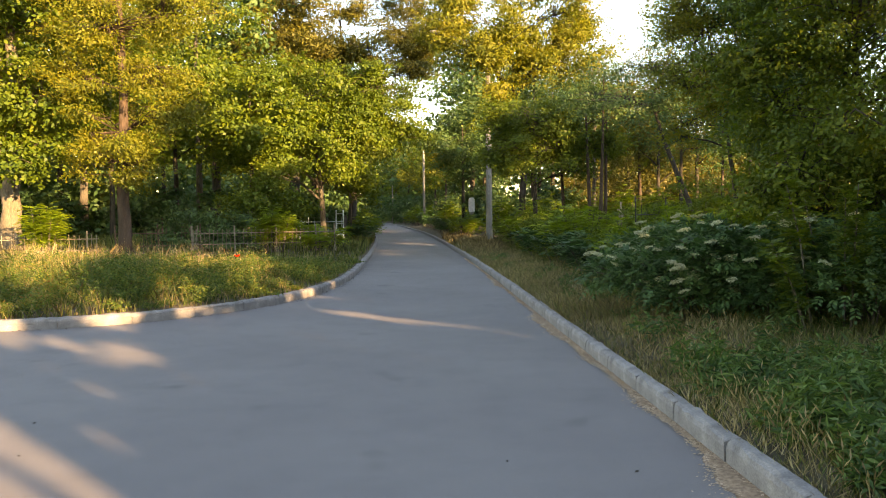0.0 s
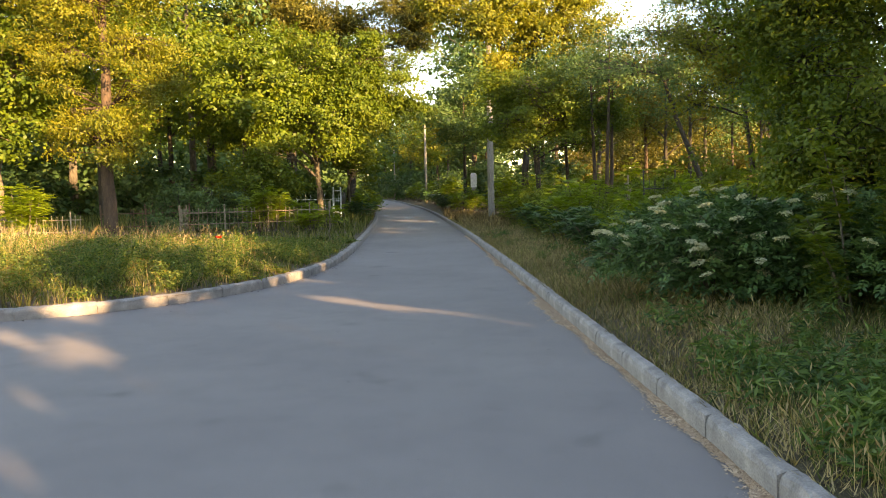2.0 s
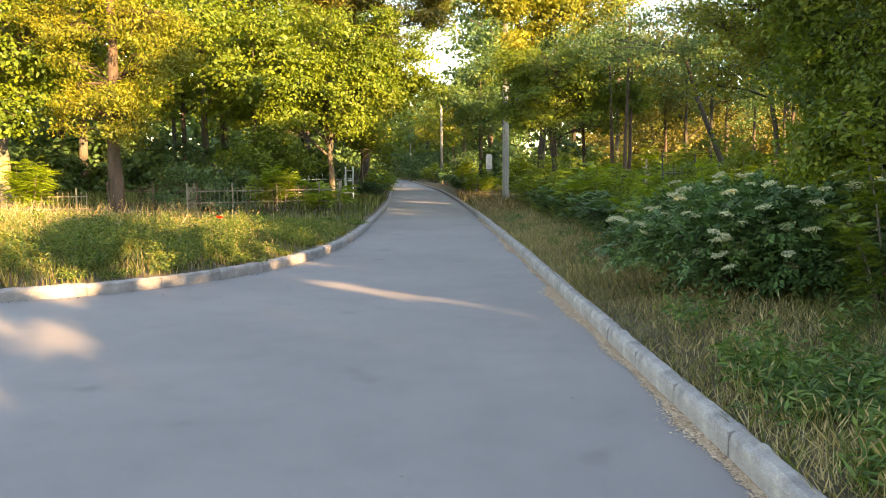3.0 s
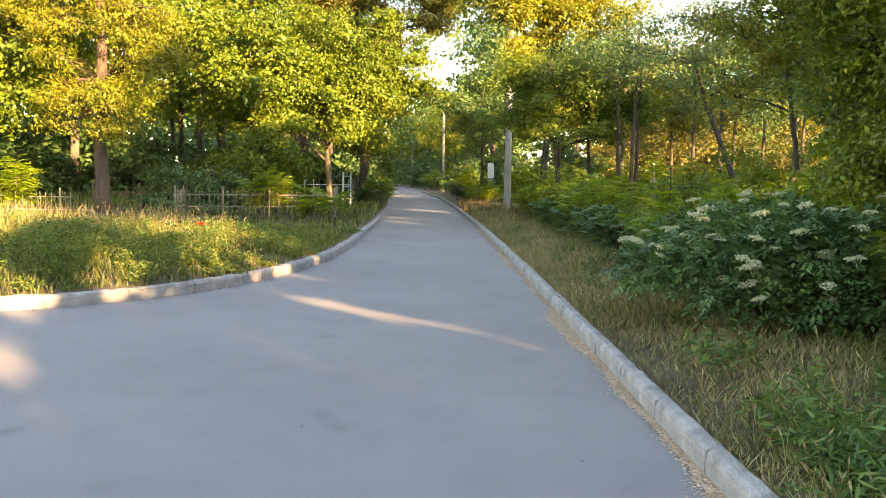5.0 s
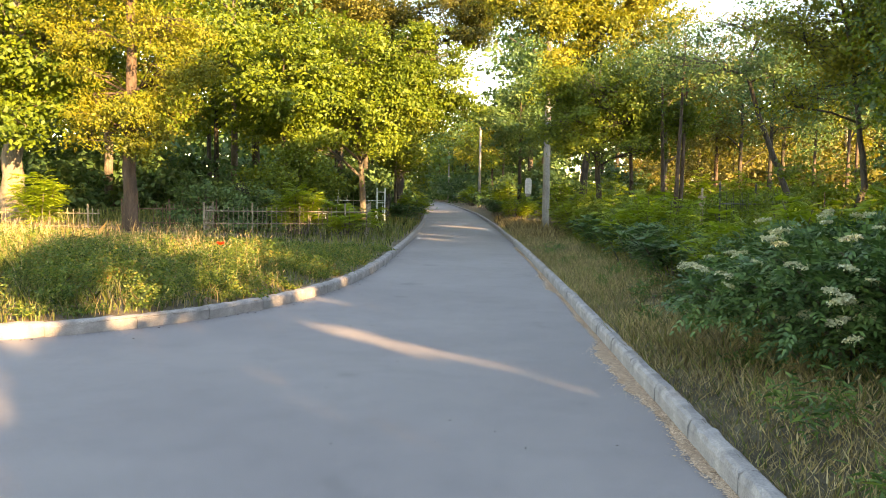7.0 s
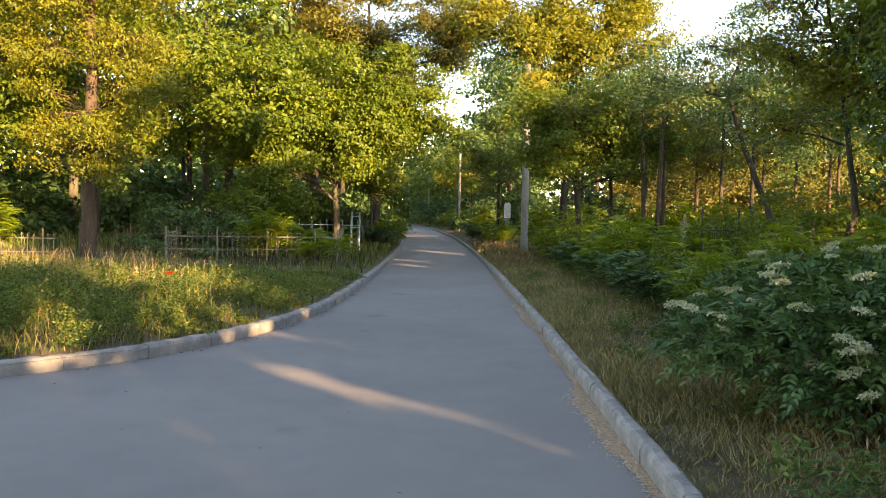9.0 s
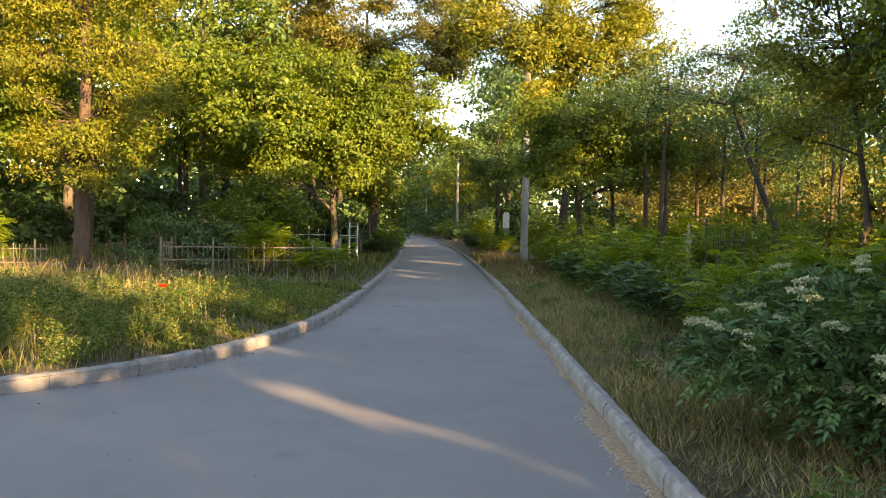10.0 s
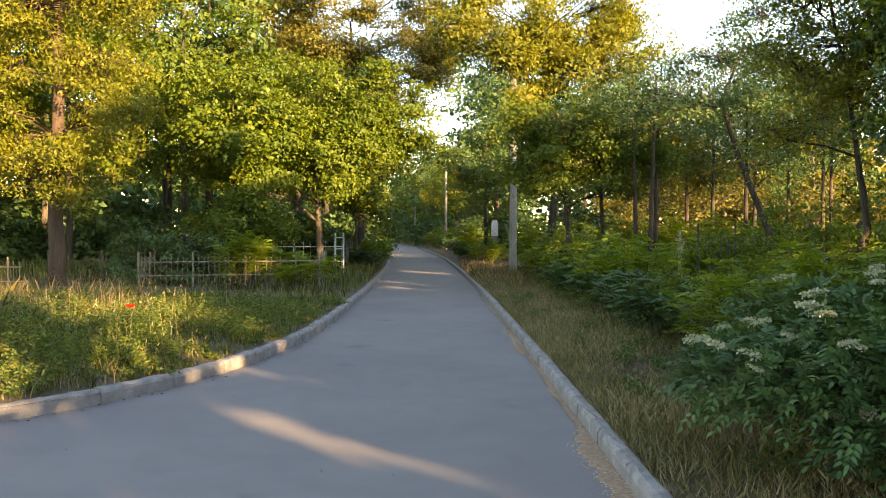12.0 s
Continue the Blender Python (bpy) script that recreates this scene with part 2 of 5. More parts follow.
# ---------------------------------------------------------------- trees
def tree(place, label, trunk_path, radius, lumps, leaf, bark, per=60, spread=0.55, leaf_size=(0.13, 0.08), droop=0.4, seed=0,
         category="tree", group="", name="tree", shell=0.55, twigs=True, flat=0.6, sides=8):
    """trunk_path: points from the base up. lumps: (x, y, z, rx, ry, rz, clusters), the masses of the crown, each borne by a limb."""
    rng = np.random.default_rng(seed)
    root = thing(name, place, label, category, group)
    V, F = [], []
    tp = [Vector(p) for p in trunk_path]
    fine = []
    for i in range(len(tp) - 1):
        for k in range(4):
            f = k / 4
            w = Vector(rng.normal(size=3)) * radius * 0.08
            fine.append(tp[i].lerp(tp[i + 1], f) + (w if fine else Vector()))
    fine.append(tp[-1])
    m = len(fine)
    radii = [radius * (1.0 - 0.8 * i / (m - 1)) * (1.2 if i == 0 else 1.0) for i in range(m)]
    tube(V, F, fine, radii, sides)
    centres, hub = [], []
    for (x, y, z, rx, ry, rz, count) in lumps:
        c = Vector((x, y, z))
        start = min(range(m), key=lambda i: abs(fine[i].z - (z - 0.55 * max(rz, (Vector((x, y, 0)) - Vector((fine[i].x, fine[i].y, 0))).length * 0.7))) + 0.2 * (fine[i] - c).length)
        s = fine[start]
        bend = s.lerp(c, 0.5) + Vector((rng.normal() * 0.25, rng.normal() * 0.25, 0.12 * (c - s).length))
        limb = [s, s.lerp(bend, 0.5) + Vector((0, 0, 0.05)), bend, bend.lerp(c, 0.6), c]
        r0 = min(radii[start] * 0.55, 0.03 + 0.02 * (c - s).length)
        tube(V, F, limb, [r0, r0 * 0.8, r0 * 0.62, r0 * 0.45, r0 * 0.28], 5)
        knots = max(3, count // 6)
        d = unit(rng.normal(size=(knots, 3)))
        rad = rng.uniform(shell, 1.0, knots) ** 0.7 * rng.choice([0.8, 1.0, 1.15], knots)
        knot = d * rad[:, None] * np.array([rx, ry, rz]) + np.array([x, y, z])
        reach = rng.uniform(0.6, 1.3, (knots, 1)) * 0.2 * (rx + ry + rz) / 3 + 0.06
        pick = rng.integers(0, knots, count)
        pts = knot[pick] + rng.normal(size=(count, 3)) * reach[pick] * np.array([1.1, 1.1, 0.75])
        centres.append(pts)
        hub.append(knot[pick] * 0.75 + np.array([x, y, z - rz * 0.5]) * 0.25 - np.array([0, 0, 0.15]))
        if twigs:
            for q in pts[:: 1 if count < 60 else 2]:
                q = Vector(q)
                k = limb[int(rng.integers(1, 5))]
                mid = k.lerp(q, 0.5) + Vector(rng.normal(size=3)) * 0.12 + Vector((0, 0, 0.1))
                tube(V, F, [k, mid, q], [r0 * 0.3 + 0.008, r0 * 0.18 + 0.006, 0.005], 3)
    part("trunk", mesh_of("trunk", V, F, bark, True), root)
    if centres:
        c, hubs = np.concatenate(centres), np.concatenate(hub)
        n = len(c)
        size = rng.uniform(0.6, 1.35, (n, 1))
        sprays, each = 5, max(per // 5, 1)
        per = sprays * each
        mid = np.repeat(c, sprays, axis=0) + rng.normal(size=(n * sprays, 3)) * np.array([1, 1, flat]) * spread * 0.34 * np.repeat(size, sprays, axis=0)
        tilt = rng.normal(size=(n * sprays, 2)) * 0.35
        off = rng.normal(size=(n * sprays, each, 3)) * np.array([1, 1, 0.3]) * (spread * 0.17 + leaf_size[0] * 0.35)
        off[:, :, 2] += off[:, :, 0] * tilt[:, :1] + off[:, :, 1] * tilt[:, 1:] - 0.5 * (off[:, :, 0] ** 2 + off[:, :, 1] ** 2) / spread
        pts = (mid[:, None, :] + off).reshape(-1, 3)
        verts = leaf_quads(rng, pts, leaf_size[0], leaf_size[1], droop, face=unit(pts - np.repeat(np.repeat(hubs, sprays, axis=0), each, axis=0)) * 1.1)
        part("crown", fast_mesh("crown", verts, 4, n * per, leaf), root)
    return root


def ball(h0, h1, r, count, seed, k=6, skew=0.0):
    """Masses of a rounded crown between the heights h0 and h1."""
    rnd = random.Random(seed)
    out = []
    for i in range(k):
        w = 2.4 * i + rnd.uniform(-0.5, 0.5)
        f = (i + 0.5) / k
        z = h0 + (h1 - h0) * (0.15 + 0.75 * f)
        rr = r * (0.62 * math.sin(math.pi * (0.25 + 0.6 * f)))
        q = r * rnd.uniform(0.45, 0.65)
        out.append((rr * math.cos(w) + skew * f, rr * math.sin(w), z, q, q, (h1 - h0) / k * rnd.uniform(0.8, 1.2) + 0.3, count // k))
    return out


# ---------------------------------------------------------------- lines of the kerbs
RIGHT = [(1.88, -42.16), (1.88, -4.37), (1.89, 10.34), (1.89, 20.84), (1.77, 31.34), (1.38, 48.14), (0.77, 64.94), (-0.12, 79.64), (-2.43, 113.23), (-4.85, 138.44), (-9.47, 178.34), (-14.72, 209.84)]
LEFT = [(-42.02, 10.44), (-14.72, 11.07), (-7.89, 11.23), (-5.69, 11.39), (-4.64, 11.7), (-3.69, 12.38), (-2.91, 13.33), (-2.22, 14.8), (-1.72, 17.05), (-1.51, 20.31), (-1.51, 26.09), (-1.61, 33.44), (-1.91, 43.94), (-2.54, 57.59), (-3.48, 75.44), (-5.69, 110.09), (-7.79, 141.59), (-12.62, 180.44), (-17.87, 209.84)]


def smooth_line(pts, step):
    """Even steps along a smooth curve through pts."""
    P = np.array(pts, dtype=float)
    out = []
    for i in range(len(P) - 1):
        p0, p1, p2, p3 = P[max(i - 1, 0)], P[i], P[i + 1], P[min(i + 2, len(P) - 1)]
        t1 = np.linalg.norm(p2 - p1)
        m1 = (p2 - p0) / max(np.linalg.norm(p2 - p0), 1e-6) * t1
        m2 = (p3 - p1) / max(np.linalg.norm(p3 - p1), 1e-6) * t1
        for t in np.linspace(0, 1, 24, endpoint=False):
            out.append((2 * t ** 3 - 3 * t ** 2 + 1) * p1 + (t ** 3 - 2 * t ** 2 + t) * m1 + (-2 * t ** 3 + 3 * t ** 2) * p2 + (t ** 3 - t ** 2) * m2)
    out.append(P[-1])
    out = np.array(out)
    d = np.concatenate([[0], np.cumsum(np.linalg.norm(np.diff(out, axis=0), axis=1))])
    s = np.arange(0, d[-1], step)
    return np.stack([np.interp(s, d, out[:, 0]), np.interp(s, d, out[:, 1])], axis=1)


RIGHT_LINE, LEFT_LINE = smooth_line(RIGHT, 1.0), smooth_line(LEFT, 1.0)
KERB_W, KERB_H = 0.155, 0.155
ROAD_Z = -0.07


def right_x(y):
    return np.interp(y, RIGHT_LINE[:, 1], RIGHT_LINE[:, 0])


LEFT_FINE = smooth_line(LEFT, 0.25)
HEART = np.array([-60.0, 70.0])


def left_gap(x, y):
    """How far a place lies inside the lawn from the kerb: negative on the road."""
    q = np.stack([x, y], axis=1)
    out = np.empty(len(q))
    for i in range(0, len(q), 4000):
        d = q[i:i + 4000, None, :] - LEFT_FINE[None]
        k = np.argmin((d ** 2).sum(2), axis=1)
        k0, k1 = np.clip(k - 1, 0, None), np.clip(k + 1, None, len(LEFT_FINE) - 1)
        tang = LEFT_FINE[k1] - LEFT_FINE[k0]
        dd = q[i:i + 4000] - LEFT_FINE[k]
        side = np.sign(tang[:, 0] * dd[:, 1] - tang[:, 1] * dd[:, 0])
        out[i:i + 4000] = side * np.linalg.norm(dd, axis=1)
    return out


def lawn_z(gap):
    return 0.04 + 0.36 * np.clip(gap / 9.0, 0, 1) ** 0.7


def verge_z(gap):
    return 0.04 + 0.21 * np.clip(gap / 6.0, 0, 1)


# ---------------------------------------------------------------- ground, road, verges
def ground():
    V, F = [], []
    n, size = 40, 1500.0
    for j in range(n + 1):
        for i in range(n + 1):
            V.append(((i / n - 0.5) * 2 * size, (j / n - 0.5) * 2 * size, -0.14))
    for j in range(n):
        for i in range(n):
            a = j * (n + 1) + i
            F.append((a, a + 1, a + n + 2, a + n + 1))
    tagged(new("ground", mesh_of("ground", V, F, SOIL)), "bare brown earth under the park", "ground", kind="structure")


def road():
    """One sheet of asphalt: the lane ahead and the wide mouth that opens to the side street."""
    V, F = [], []
    ys = np.concatenate([np.arange(-40, 60, 1.0), np.arange(60, 200, 4.0)])
    lx = []
    for y in ys:
        if y < 10.4:
            lx.append(-40.0)
        else:
            k = LEFT_LINE[LEFT_LINE[:, 0] > -41]
            yy, xx = k[:, 1], k[:, 0]
            lx.append(float(np.interp(y, np.maximum.accumulate(yy), xx)) - 0.08)
    cols = 8
    for y, a in zip(ys, lx):
        b = float(right_x(y)) + 0.08
        for c in range(cols + 1):
            V.append((a + (b - a) * c / cols, y, ROAD_Z))
    for j in range(len(ys) - 1):
        for c in range(cols):
            a = j * (cols + 1) + c
            F.append((a, a + 1, a + cols + 2, a + cols + 1))
    tagged(new("road", mesh_of("road", V, F, ASPHALT)), "smooth grey asphalt park road, lightly stained", "road", kind="structure")


def lawn():
    V, F = [], []
    steps = [0.0, 0.004, 0.012, 0.03, 0.06, 0.1, 0.15, 0.22, 0.3, 0.42, 0.58, 0.8, 0.99]
    P = np.array([q + (HEART - q) * f for q in LEFT_LINE for f in steps])
    z = lawn_z(np.maximum(left_gap(P[:, 0], P[:, 1]), 0))
    for (x, y), h in zip(P, z):
        V.append((x, y, h + 0.05 * noise.noise(Vector((x * 0.5, y * 0.5, 0)))))
    m = len(steps)
    for j in range(len(LEFT_LINE) - 1):
        for c in range(m - 1):
            a = j * m + c
            F.append((a, a + m, a + m + 1, a + 1))
    tagged(new("lawn", mesh_of("lawn", V, F, SOIL, True)), "overgrown earth bank behind the curving kerb", "ground", kind="structure")


def verge():
    V, F = [], []
    off = [0.08, 0.4, 1, 2, 3.5, 6, 9, 14, 22, 35, 60, 100]
    for x, y in RIGHT_LINE:
        for o in off:
            V.append((x + o, y, float(verge_z(np.array(o))) + 0.05 * noise.noise(Vector((x * 0.5 + o * 0.5, y * 0.5, 3)))))
    m = len(off)
    for j in range(len(RIGHT_LINE) - 1):
        for c in range(m - 1):
            a = j * m + c
            F.append((a, a + 1, a + m + 1, a + m))
    tagged(new("verge", mesh_of("verge", V, F, THATCH, True)), "dry earth verge beside the road kerb", "ground", kind="structure")


ground()
road()
lawn()
verge()


# ---------------------------------------------------------------- the woods
def at(x, y, z=0.1, turn=0.0, s=1.0):
    return pose(x, y, z, 0, 0, turn) @ Matrix.Diagonal((s, s, s, 1))


def wood_tree(x, y, label, h0, h1, r, leaf, bark, seed, n=150, per=50, size=(0.185, 0.125), trunk=0.16, group="park trees", spread=0.9, lean=(0, 0), k=7):
    lumps = ball(h0, h1, r, n, seed, k)
    lumps = [(a + lean[0] * c / h1, b + lean[1] * c / h1, c, d, e, f, g) for a, b, c, d, e, f, g in lumps]
    return tree(Matrix.Translation((x, y, 0.1)), label, [(0, 0, -0.2), (lean[0] * 0.3, lean[1] * 0.3, h1 * 0.3), (lean[0] * 0.7, lean[1] * 0.7, h1 * 0.65), (lean[0], lean[1], h1 * 0.9)],
                trunk, lumps, leaf, bark, per=per, spread=spread, leaf_size=size, seed=seed, group=group, twigs=False)


# the tall feathery tree that stands out of the long grass
tree((-9.0, 25.6, 0.4), "tall sunlit locust with feathery yellow-green leaves", [(0, 0, -0.3), (-0.05, 0, 2.2), (0.1, 0, 5.0), (-0.1, 0.1, 8.5), (0.1, 0, 12.5)], 0.225,
     [(0.15, -0.7, 2.75, 1.5, 0.9, 0.75, 44), (-0.9, -0.3, 3.7, 1.0, 0.9, 0.55, 22), (1.4, -0.2, 4.2, 0.9, 0.9, 0.6, 22), (-1.5, 0, 5.4, 1.2, 1.2, 0.7, 32),
      (1.0, -0.4, 5.7, 1.5, 1.2, 0.7, 40), (-0.4, -0.5, 6.8, 1.8, 1.4, 0.8, 50), (1.7, 0, 7.3, 1.5, 1.4, 0.8, 42), (-1.9, 0.2, 8.0, 1.4, 1.4, 0.9, 40),
      (0.3, 0, 8.9, 1.9, 1.6, 0.9, 50), (1.5, 0.3, 10.2, 1.6, 1.5, 0.9, 40), (-1.1, 0.2, 10.8, 1.6, 1.5, 0.9, 40), (0.2, 0, 12.4, 1.5, 1.5, 1.0, 40)],
     LOCUST, BARK_RED, per=130, spread=0.75, leaf_size=(0.11, 0.042), droop=0.7, seed=11, group="park trees", flat=0.5)
# the stout pale trunk at the corner of the lawn
tree((-13.3, 27.2, 0.4), "stout tree with a pale bare trunk and broad leaves", [(0, 0, -0.3), (0.05, 0, 2.0), (0.25, 0, 4.5), (0.2, 0, 8), (0, 0, 11)], 0.37,
     [(0.6, -1.2, 3.3, 1.8, 1.2, 0.7, 40), (-1.4, -0.8, 3.9, 1.5, 1.2, 0.8, 36), (1.6, -0.8, 5.0, 1.5, 1.3, 0.9, 40), (-0.6, -0.8, 5.9, 1.8, 1.4, 0.9, 40),
      (1.2, -0.2, 7.4, 1.8, 1.6, 1.0, 40), (-1.3, 0, 8.2, 1.9, 1.7, 1.0, 40), (0.5, 0, 10.0, 2.2, 2.0, 1.2, 50)],
     BROAD, BARK_PALE, per=85, spread=0.9, leaf_size=(0.16, 0.11), droop=0.5, seed=12, group="park trees")
# the broad-leaved tree that reaches over the road
tree((-4.05, 37.0, 0.4), "broad-leaved tree with bright green boughs over the road", [(0, 0, -0.3), (-0.1, -0.2, 2.4), (-0.3, -0.8, 4.5), (0.1, -1, 6.5)], 0.15,
     [(-2.9, -2.5, 4.3, 1.5, 1.3, 0.9, 44), (-1.2, -3.0, 4.9, 1.5, 1.3, 1.0, 50), (0.7, -2.8, 4.5, 1.4, 1.2, 0.9, 44), (2.2, -2.2, 4.9, 1.3, 1.2, 0.9, 44),
      (3.6, -1.4, 5.2, 1.2, 1.1, 0.8, 36), (-2.2, -2.0, 6.2, 1.6, 1.4, 0.9, 44), (0.2, -2.2, 6.3, 1.6, 1.4, 0.9, 44), (2.3, -1.6, 6.6, 1.5, 1.3, 0.8, 40),
      (-3.6, -1.5, 5.4, 1.2, 1.2, 0.8, 30), (-1.6, -3.4, 3.6, 0.7, 0.6, 0.6, 16), (0.9, -3.2, 3.4, 0.6, 0.6, 0.5, 14), (-3.2, -3.0, 3.3, 0.6, 0.6, 0.5, 12), (2.6, -2.4, 3.9, 0.6, 0.6, 0.5, 12)],
     BROAD, BARK, per=150, spread=0.8, leaf_size=(0.125, 0.085), droop=0.6, seed=13, group="park trees")
# the tall olive-brown tree behind it
tree((-3.6, 48.0, 0.4), "tall dark-trunked tree with an olive-brown sunlit crown", [(0, 0, -0.3), (0.2, 0, 4), (-0.3, 0, 8), (-0.5, 0, 12.5)], 0.26,
     [(-3.2, -2, 8.3, 2.2, 1.8, 1.0, 44), (0, -2.5, 8.0, 2.0, 1.8, 1.0, 44), (2.6, -2, 8.9, 1.9, 1.7, 1.0, 40), (-5.5, -1.5, 9.4, 2.1, 1.8, 1.1, 44),
      (-2, -2, 10.4, 2.3, 1.9, 1.1, 48), (1.2, -1.6, 10.6, 2.2, 1.8, 1.1, 44), (3.4, -1, 11.2, 1.7, 1.6, 1.0, 34), (-4.6, -1, 11.8, 2.2, 2, 1.2, 40),
      (-0.8, -0.6, 12.6, 2.4, 2, 1.2, 40), (2.0, 0, 13.2, 1.7, 1.7, 1.1, 26), (-3, 0, 14.0, 2.0, 1.8, 1.0, 26), (4.3, -1.5, 9.9, 1.3, 1.2, 0.9, 28), (4.6, -1.5, 11.8, 1.5, 1.3, 1.0, 32), (3.4, -1, 13.8, 1.5, 1.4, 1.0, 28)],
     OLIVE, BARK_DARK, per=120, spread=1.0, leaf_size=(0.17, 0.08), droop=0.6, seed=14, group="park trees")
wood_tree(-6.6, 46.5, "tall olive-green tree behind the graves", 7.0, 15.5, 3.0, OLIVE, BARK_DARK, 48, n=230, per=50, trunk=0.2)
wood_tree(-11.8, 49.0, "tall olive-green tree behind the graves", 7.0, 17.0, 3.6, OLIVE, BARK, 49, n=240, per=50, trunk=0.22)
wood_tree(-3.3, 43.0, "small broad-leaved tree in the shade by the road", 2.2, 4.6, 1.7, BROAD, BARK, 15, n=90, trunk=0.09)
wood_tree(-8.0, 39.5, "slender tree with a pale leaning trunk", 3.2, 9.5, 2.8, BROAD, BARK_PALE, 16, n=190, trunk=0.12, lean=(0.8, -0.5))
wood_tree(-6.6, 33.5, "green tree behind the fences, sunlit above", 3.4, 7.0, 2.2, BROAD, BARK_DARK, 17, n=150, trunk=0.13)
wood_tree(-12.1, 33.0, "dense tree in the edge of the wood", 3.9, 10.5, 3.2, BROAD, BARK_DARK, 18, n=230, trunk=0.13)
wood_tree(-17.0, 31.0, "dense tree in the edge of the wood", 3.6, 11.0, 3.4, LOCUST, BARK_RED, 19, n=230, trunk=0.2)
wood_tree(-10.8, 41.5, "tall green tree in the wood", 4.0, 15.0, 3.4, BROAD, BARK, 44, n=230, trunk=0.2)
wood_tree(7.4, 11.2, "low dark shrub under the hanging tree", 0.4, 2.8, 1.5, DEEP, BARK_DARK, 45, n=110, per=80, size=(0.07, 0.045), trunk=0.05, group="shrubs", spread=0.5)
wood_tree(-14.8, 37.0, "tall tree in the wood behind the graves", 4.2, 13.5, 3.6, OLIVE, BARK, 20, n=260, trunk=0.22)

# the trees beside the road on the other hand
tree((4.75, 30.0, 0.2), "spreading dark green tree with several leaning stems", [(0, 0, -0.3), (-0.15, 0, 1.3), (-0.3, 0, 2.6), (0.1, 0, 4.2)], 0.13,
     [(-1.3, -0.4, 3.7, 1.2, 1.1, 0.6, 40), (0.4, -0.8, 3.6, 1.3, 1.2, 0.7, 46), (1.8, -0.3, 3.8, 1.1, 1.1, 0.6, 38), (-0.4, -0.5, 4.8, 1.5, 1.3, 0.6, 46),
      (1.2, -0.3, 5.0, 1.4, 1.2, 0.6, 42), (0.2, 0.6, 4.3, 1.8, 1.2, 0.8, 40), (-1.6, 0.2, 4.4, 1.0, 1.0, 0.6, 26), (-1.0, -0.9, 2.9, 0.6, 0.5, 0.35, 14), (1.2, -0.9, 2.8, 0.6, 0.5, 0.35, 14)],
     BROAD, BARK_DARK, per=95, spread=0.7, leaf_size=(0.12, 0.055), droop=0.5, seed=21, group="park trees", flat=0.5)
tree((5.1, 38.3, 0.2), "tall tree with a yellow-green crown behind the lamp post", [(0, 0, -0.3), (0.2, 0, 3), (-0.3, 0, 6.5), (0.2, 0, 12)], 0.2,
     [(-2.2, -2, 8.2, 1.7, 1.6, 0.9, 36), (0.2, -2.6, 7.6, 1.8, 1.5, 0.9, 42), (2.3, -2, 8.4, 1.7, 1.5, 1.0, 40), (-2.6, -1, 10.2, 1.6, 1.5, 1.0, 34), (-0.4, -1.6, 9.8, 1.9, 1.6, 1.0, 44),
      (1.9, -1.4, 10.4, 1.8, 1.6, 1.0, 40), (0.4, -0.4, 12.0, 2.0, 1.7, 1.1, 40), (3.0, -0.5, 9.4, 1.3, 1.3, 0.9, 28), (-1.6, 0, 12.2, 1.3, 1.3, 0.9, 22), (2.2, 0, 12.0, 1.3, 1.3, 0.8, 20), (-1.4, -3.3, 6.6, 0.8, 0.6, 0.6, 20), (-2.0, -3.4, 8.0, 0.9, 0.7, 0.7, 24), (-1.3, -3.3, 9.3, 0.9, 0.7, 0.6, 22), (-3.3, -2, 9.6, 1.2, 1.1, 0.9, 30), (-3.2, -1.5, 11.6, 1.3, 1.2, 1.0, 30), (-2.2, -1, 13.2, 1.4, 1.3, 0.9, 28)],
     LOCUST, BARK_DARK, per=110, spread=0.9, leaf_size=(0.15, 0.075), droop=0.6, seed=22, group="park trees")
wood_tree(3.6, 57.0, "dark green tree beside the road", 2.6, 9.4, 2.4, DEEP, BARK_DARK, 23, n=230, trunk=0.15)
wood_tree(9.3, 41.0, "airy olive-green tree in the grove", 2.2, 9.8, 2.4, OLIVE, BARK, 24, n=140, per=45, size=(0.14, 0.06), trunk=0.13)
wood_tree(11.4, 37.0, "airy grey-green tree in the grove", 2.4, 8.8, 2.2, OLIVE, BARK_DARK, 27, n=130, per=70, size=(0.13, 0.06), trunk=0.11)
wood_tree(14.8, 41.5, "airy grey-green tree in the grove", 3.2, 9.6, 2.6, DEEP, BARK_DARK, 28, n=150, per=70, size=(0.14, 0.07), trunk=0.13)
wood_tree(10.6, 31.5, "airy small tree in the grove", 3.0, 7.4, 2.0, DEEP, BARK_DARK, 29, n=100, per=70, size=(0.12, 0.055), trunk=0.1)
wood_tree(7.0, 46.0, "tall green tree in the grove", 3.0, 10.5, 2.6, DEEP, BARK_DARK, 25, n=180, trunk=0.15)
wood_tree(12.5, 44.0, "airy tree in the grove", 3.2, 9.0, 2.6, OLIVE, BARK_RED, 26, n=150, trunk=0.13)
for i, (x, y, h, lx) in enumerate([(6.45, 29.0, 6.4, -0.2), (6.7, 28.6, 6.9, 0.15), (7.05, 29.4, 6.2, 0.1), (5.9, 31.0, 6.4, -0.3)]):
    wood_tree(x, y, "slim reddish-brown stem with a thin crown", 4.4, h, 1.3, DEEP, BARK_RED, 30 + i, n=36, per=40, size=(0.12, 0.05), trunk=0.09, group="slim stems", lean=(lx, 0), k=4)
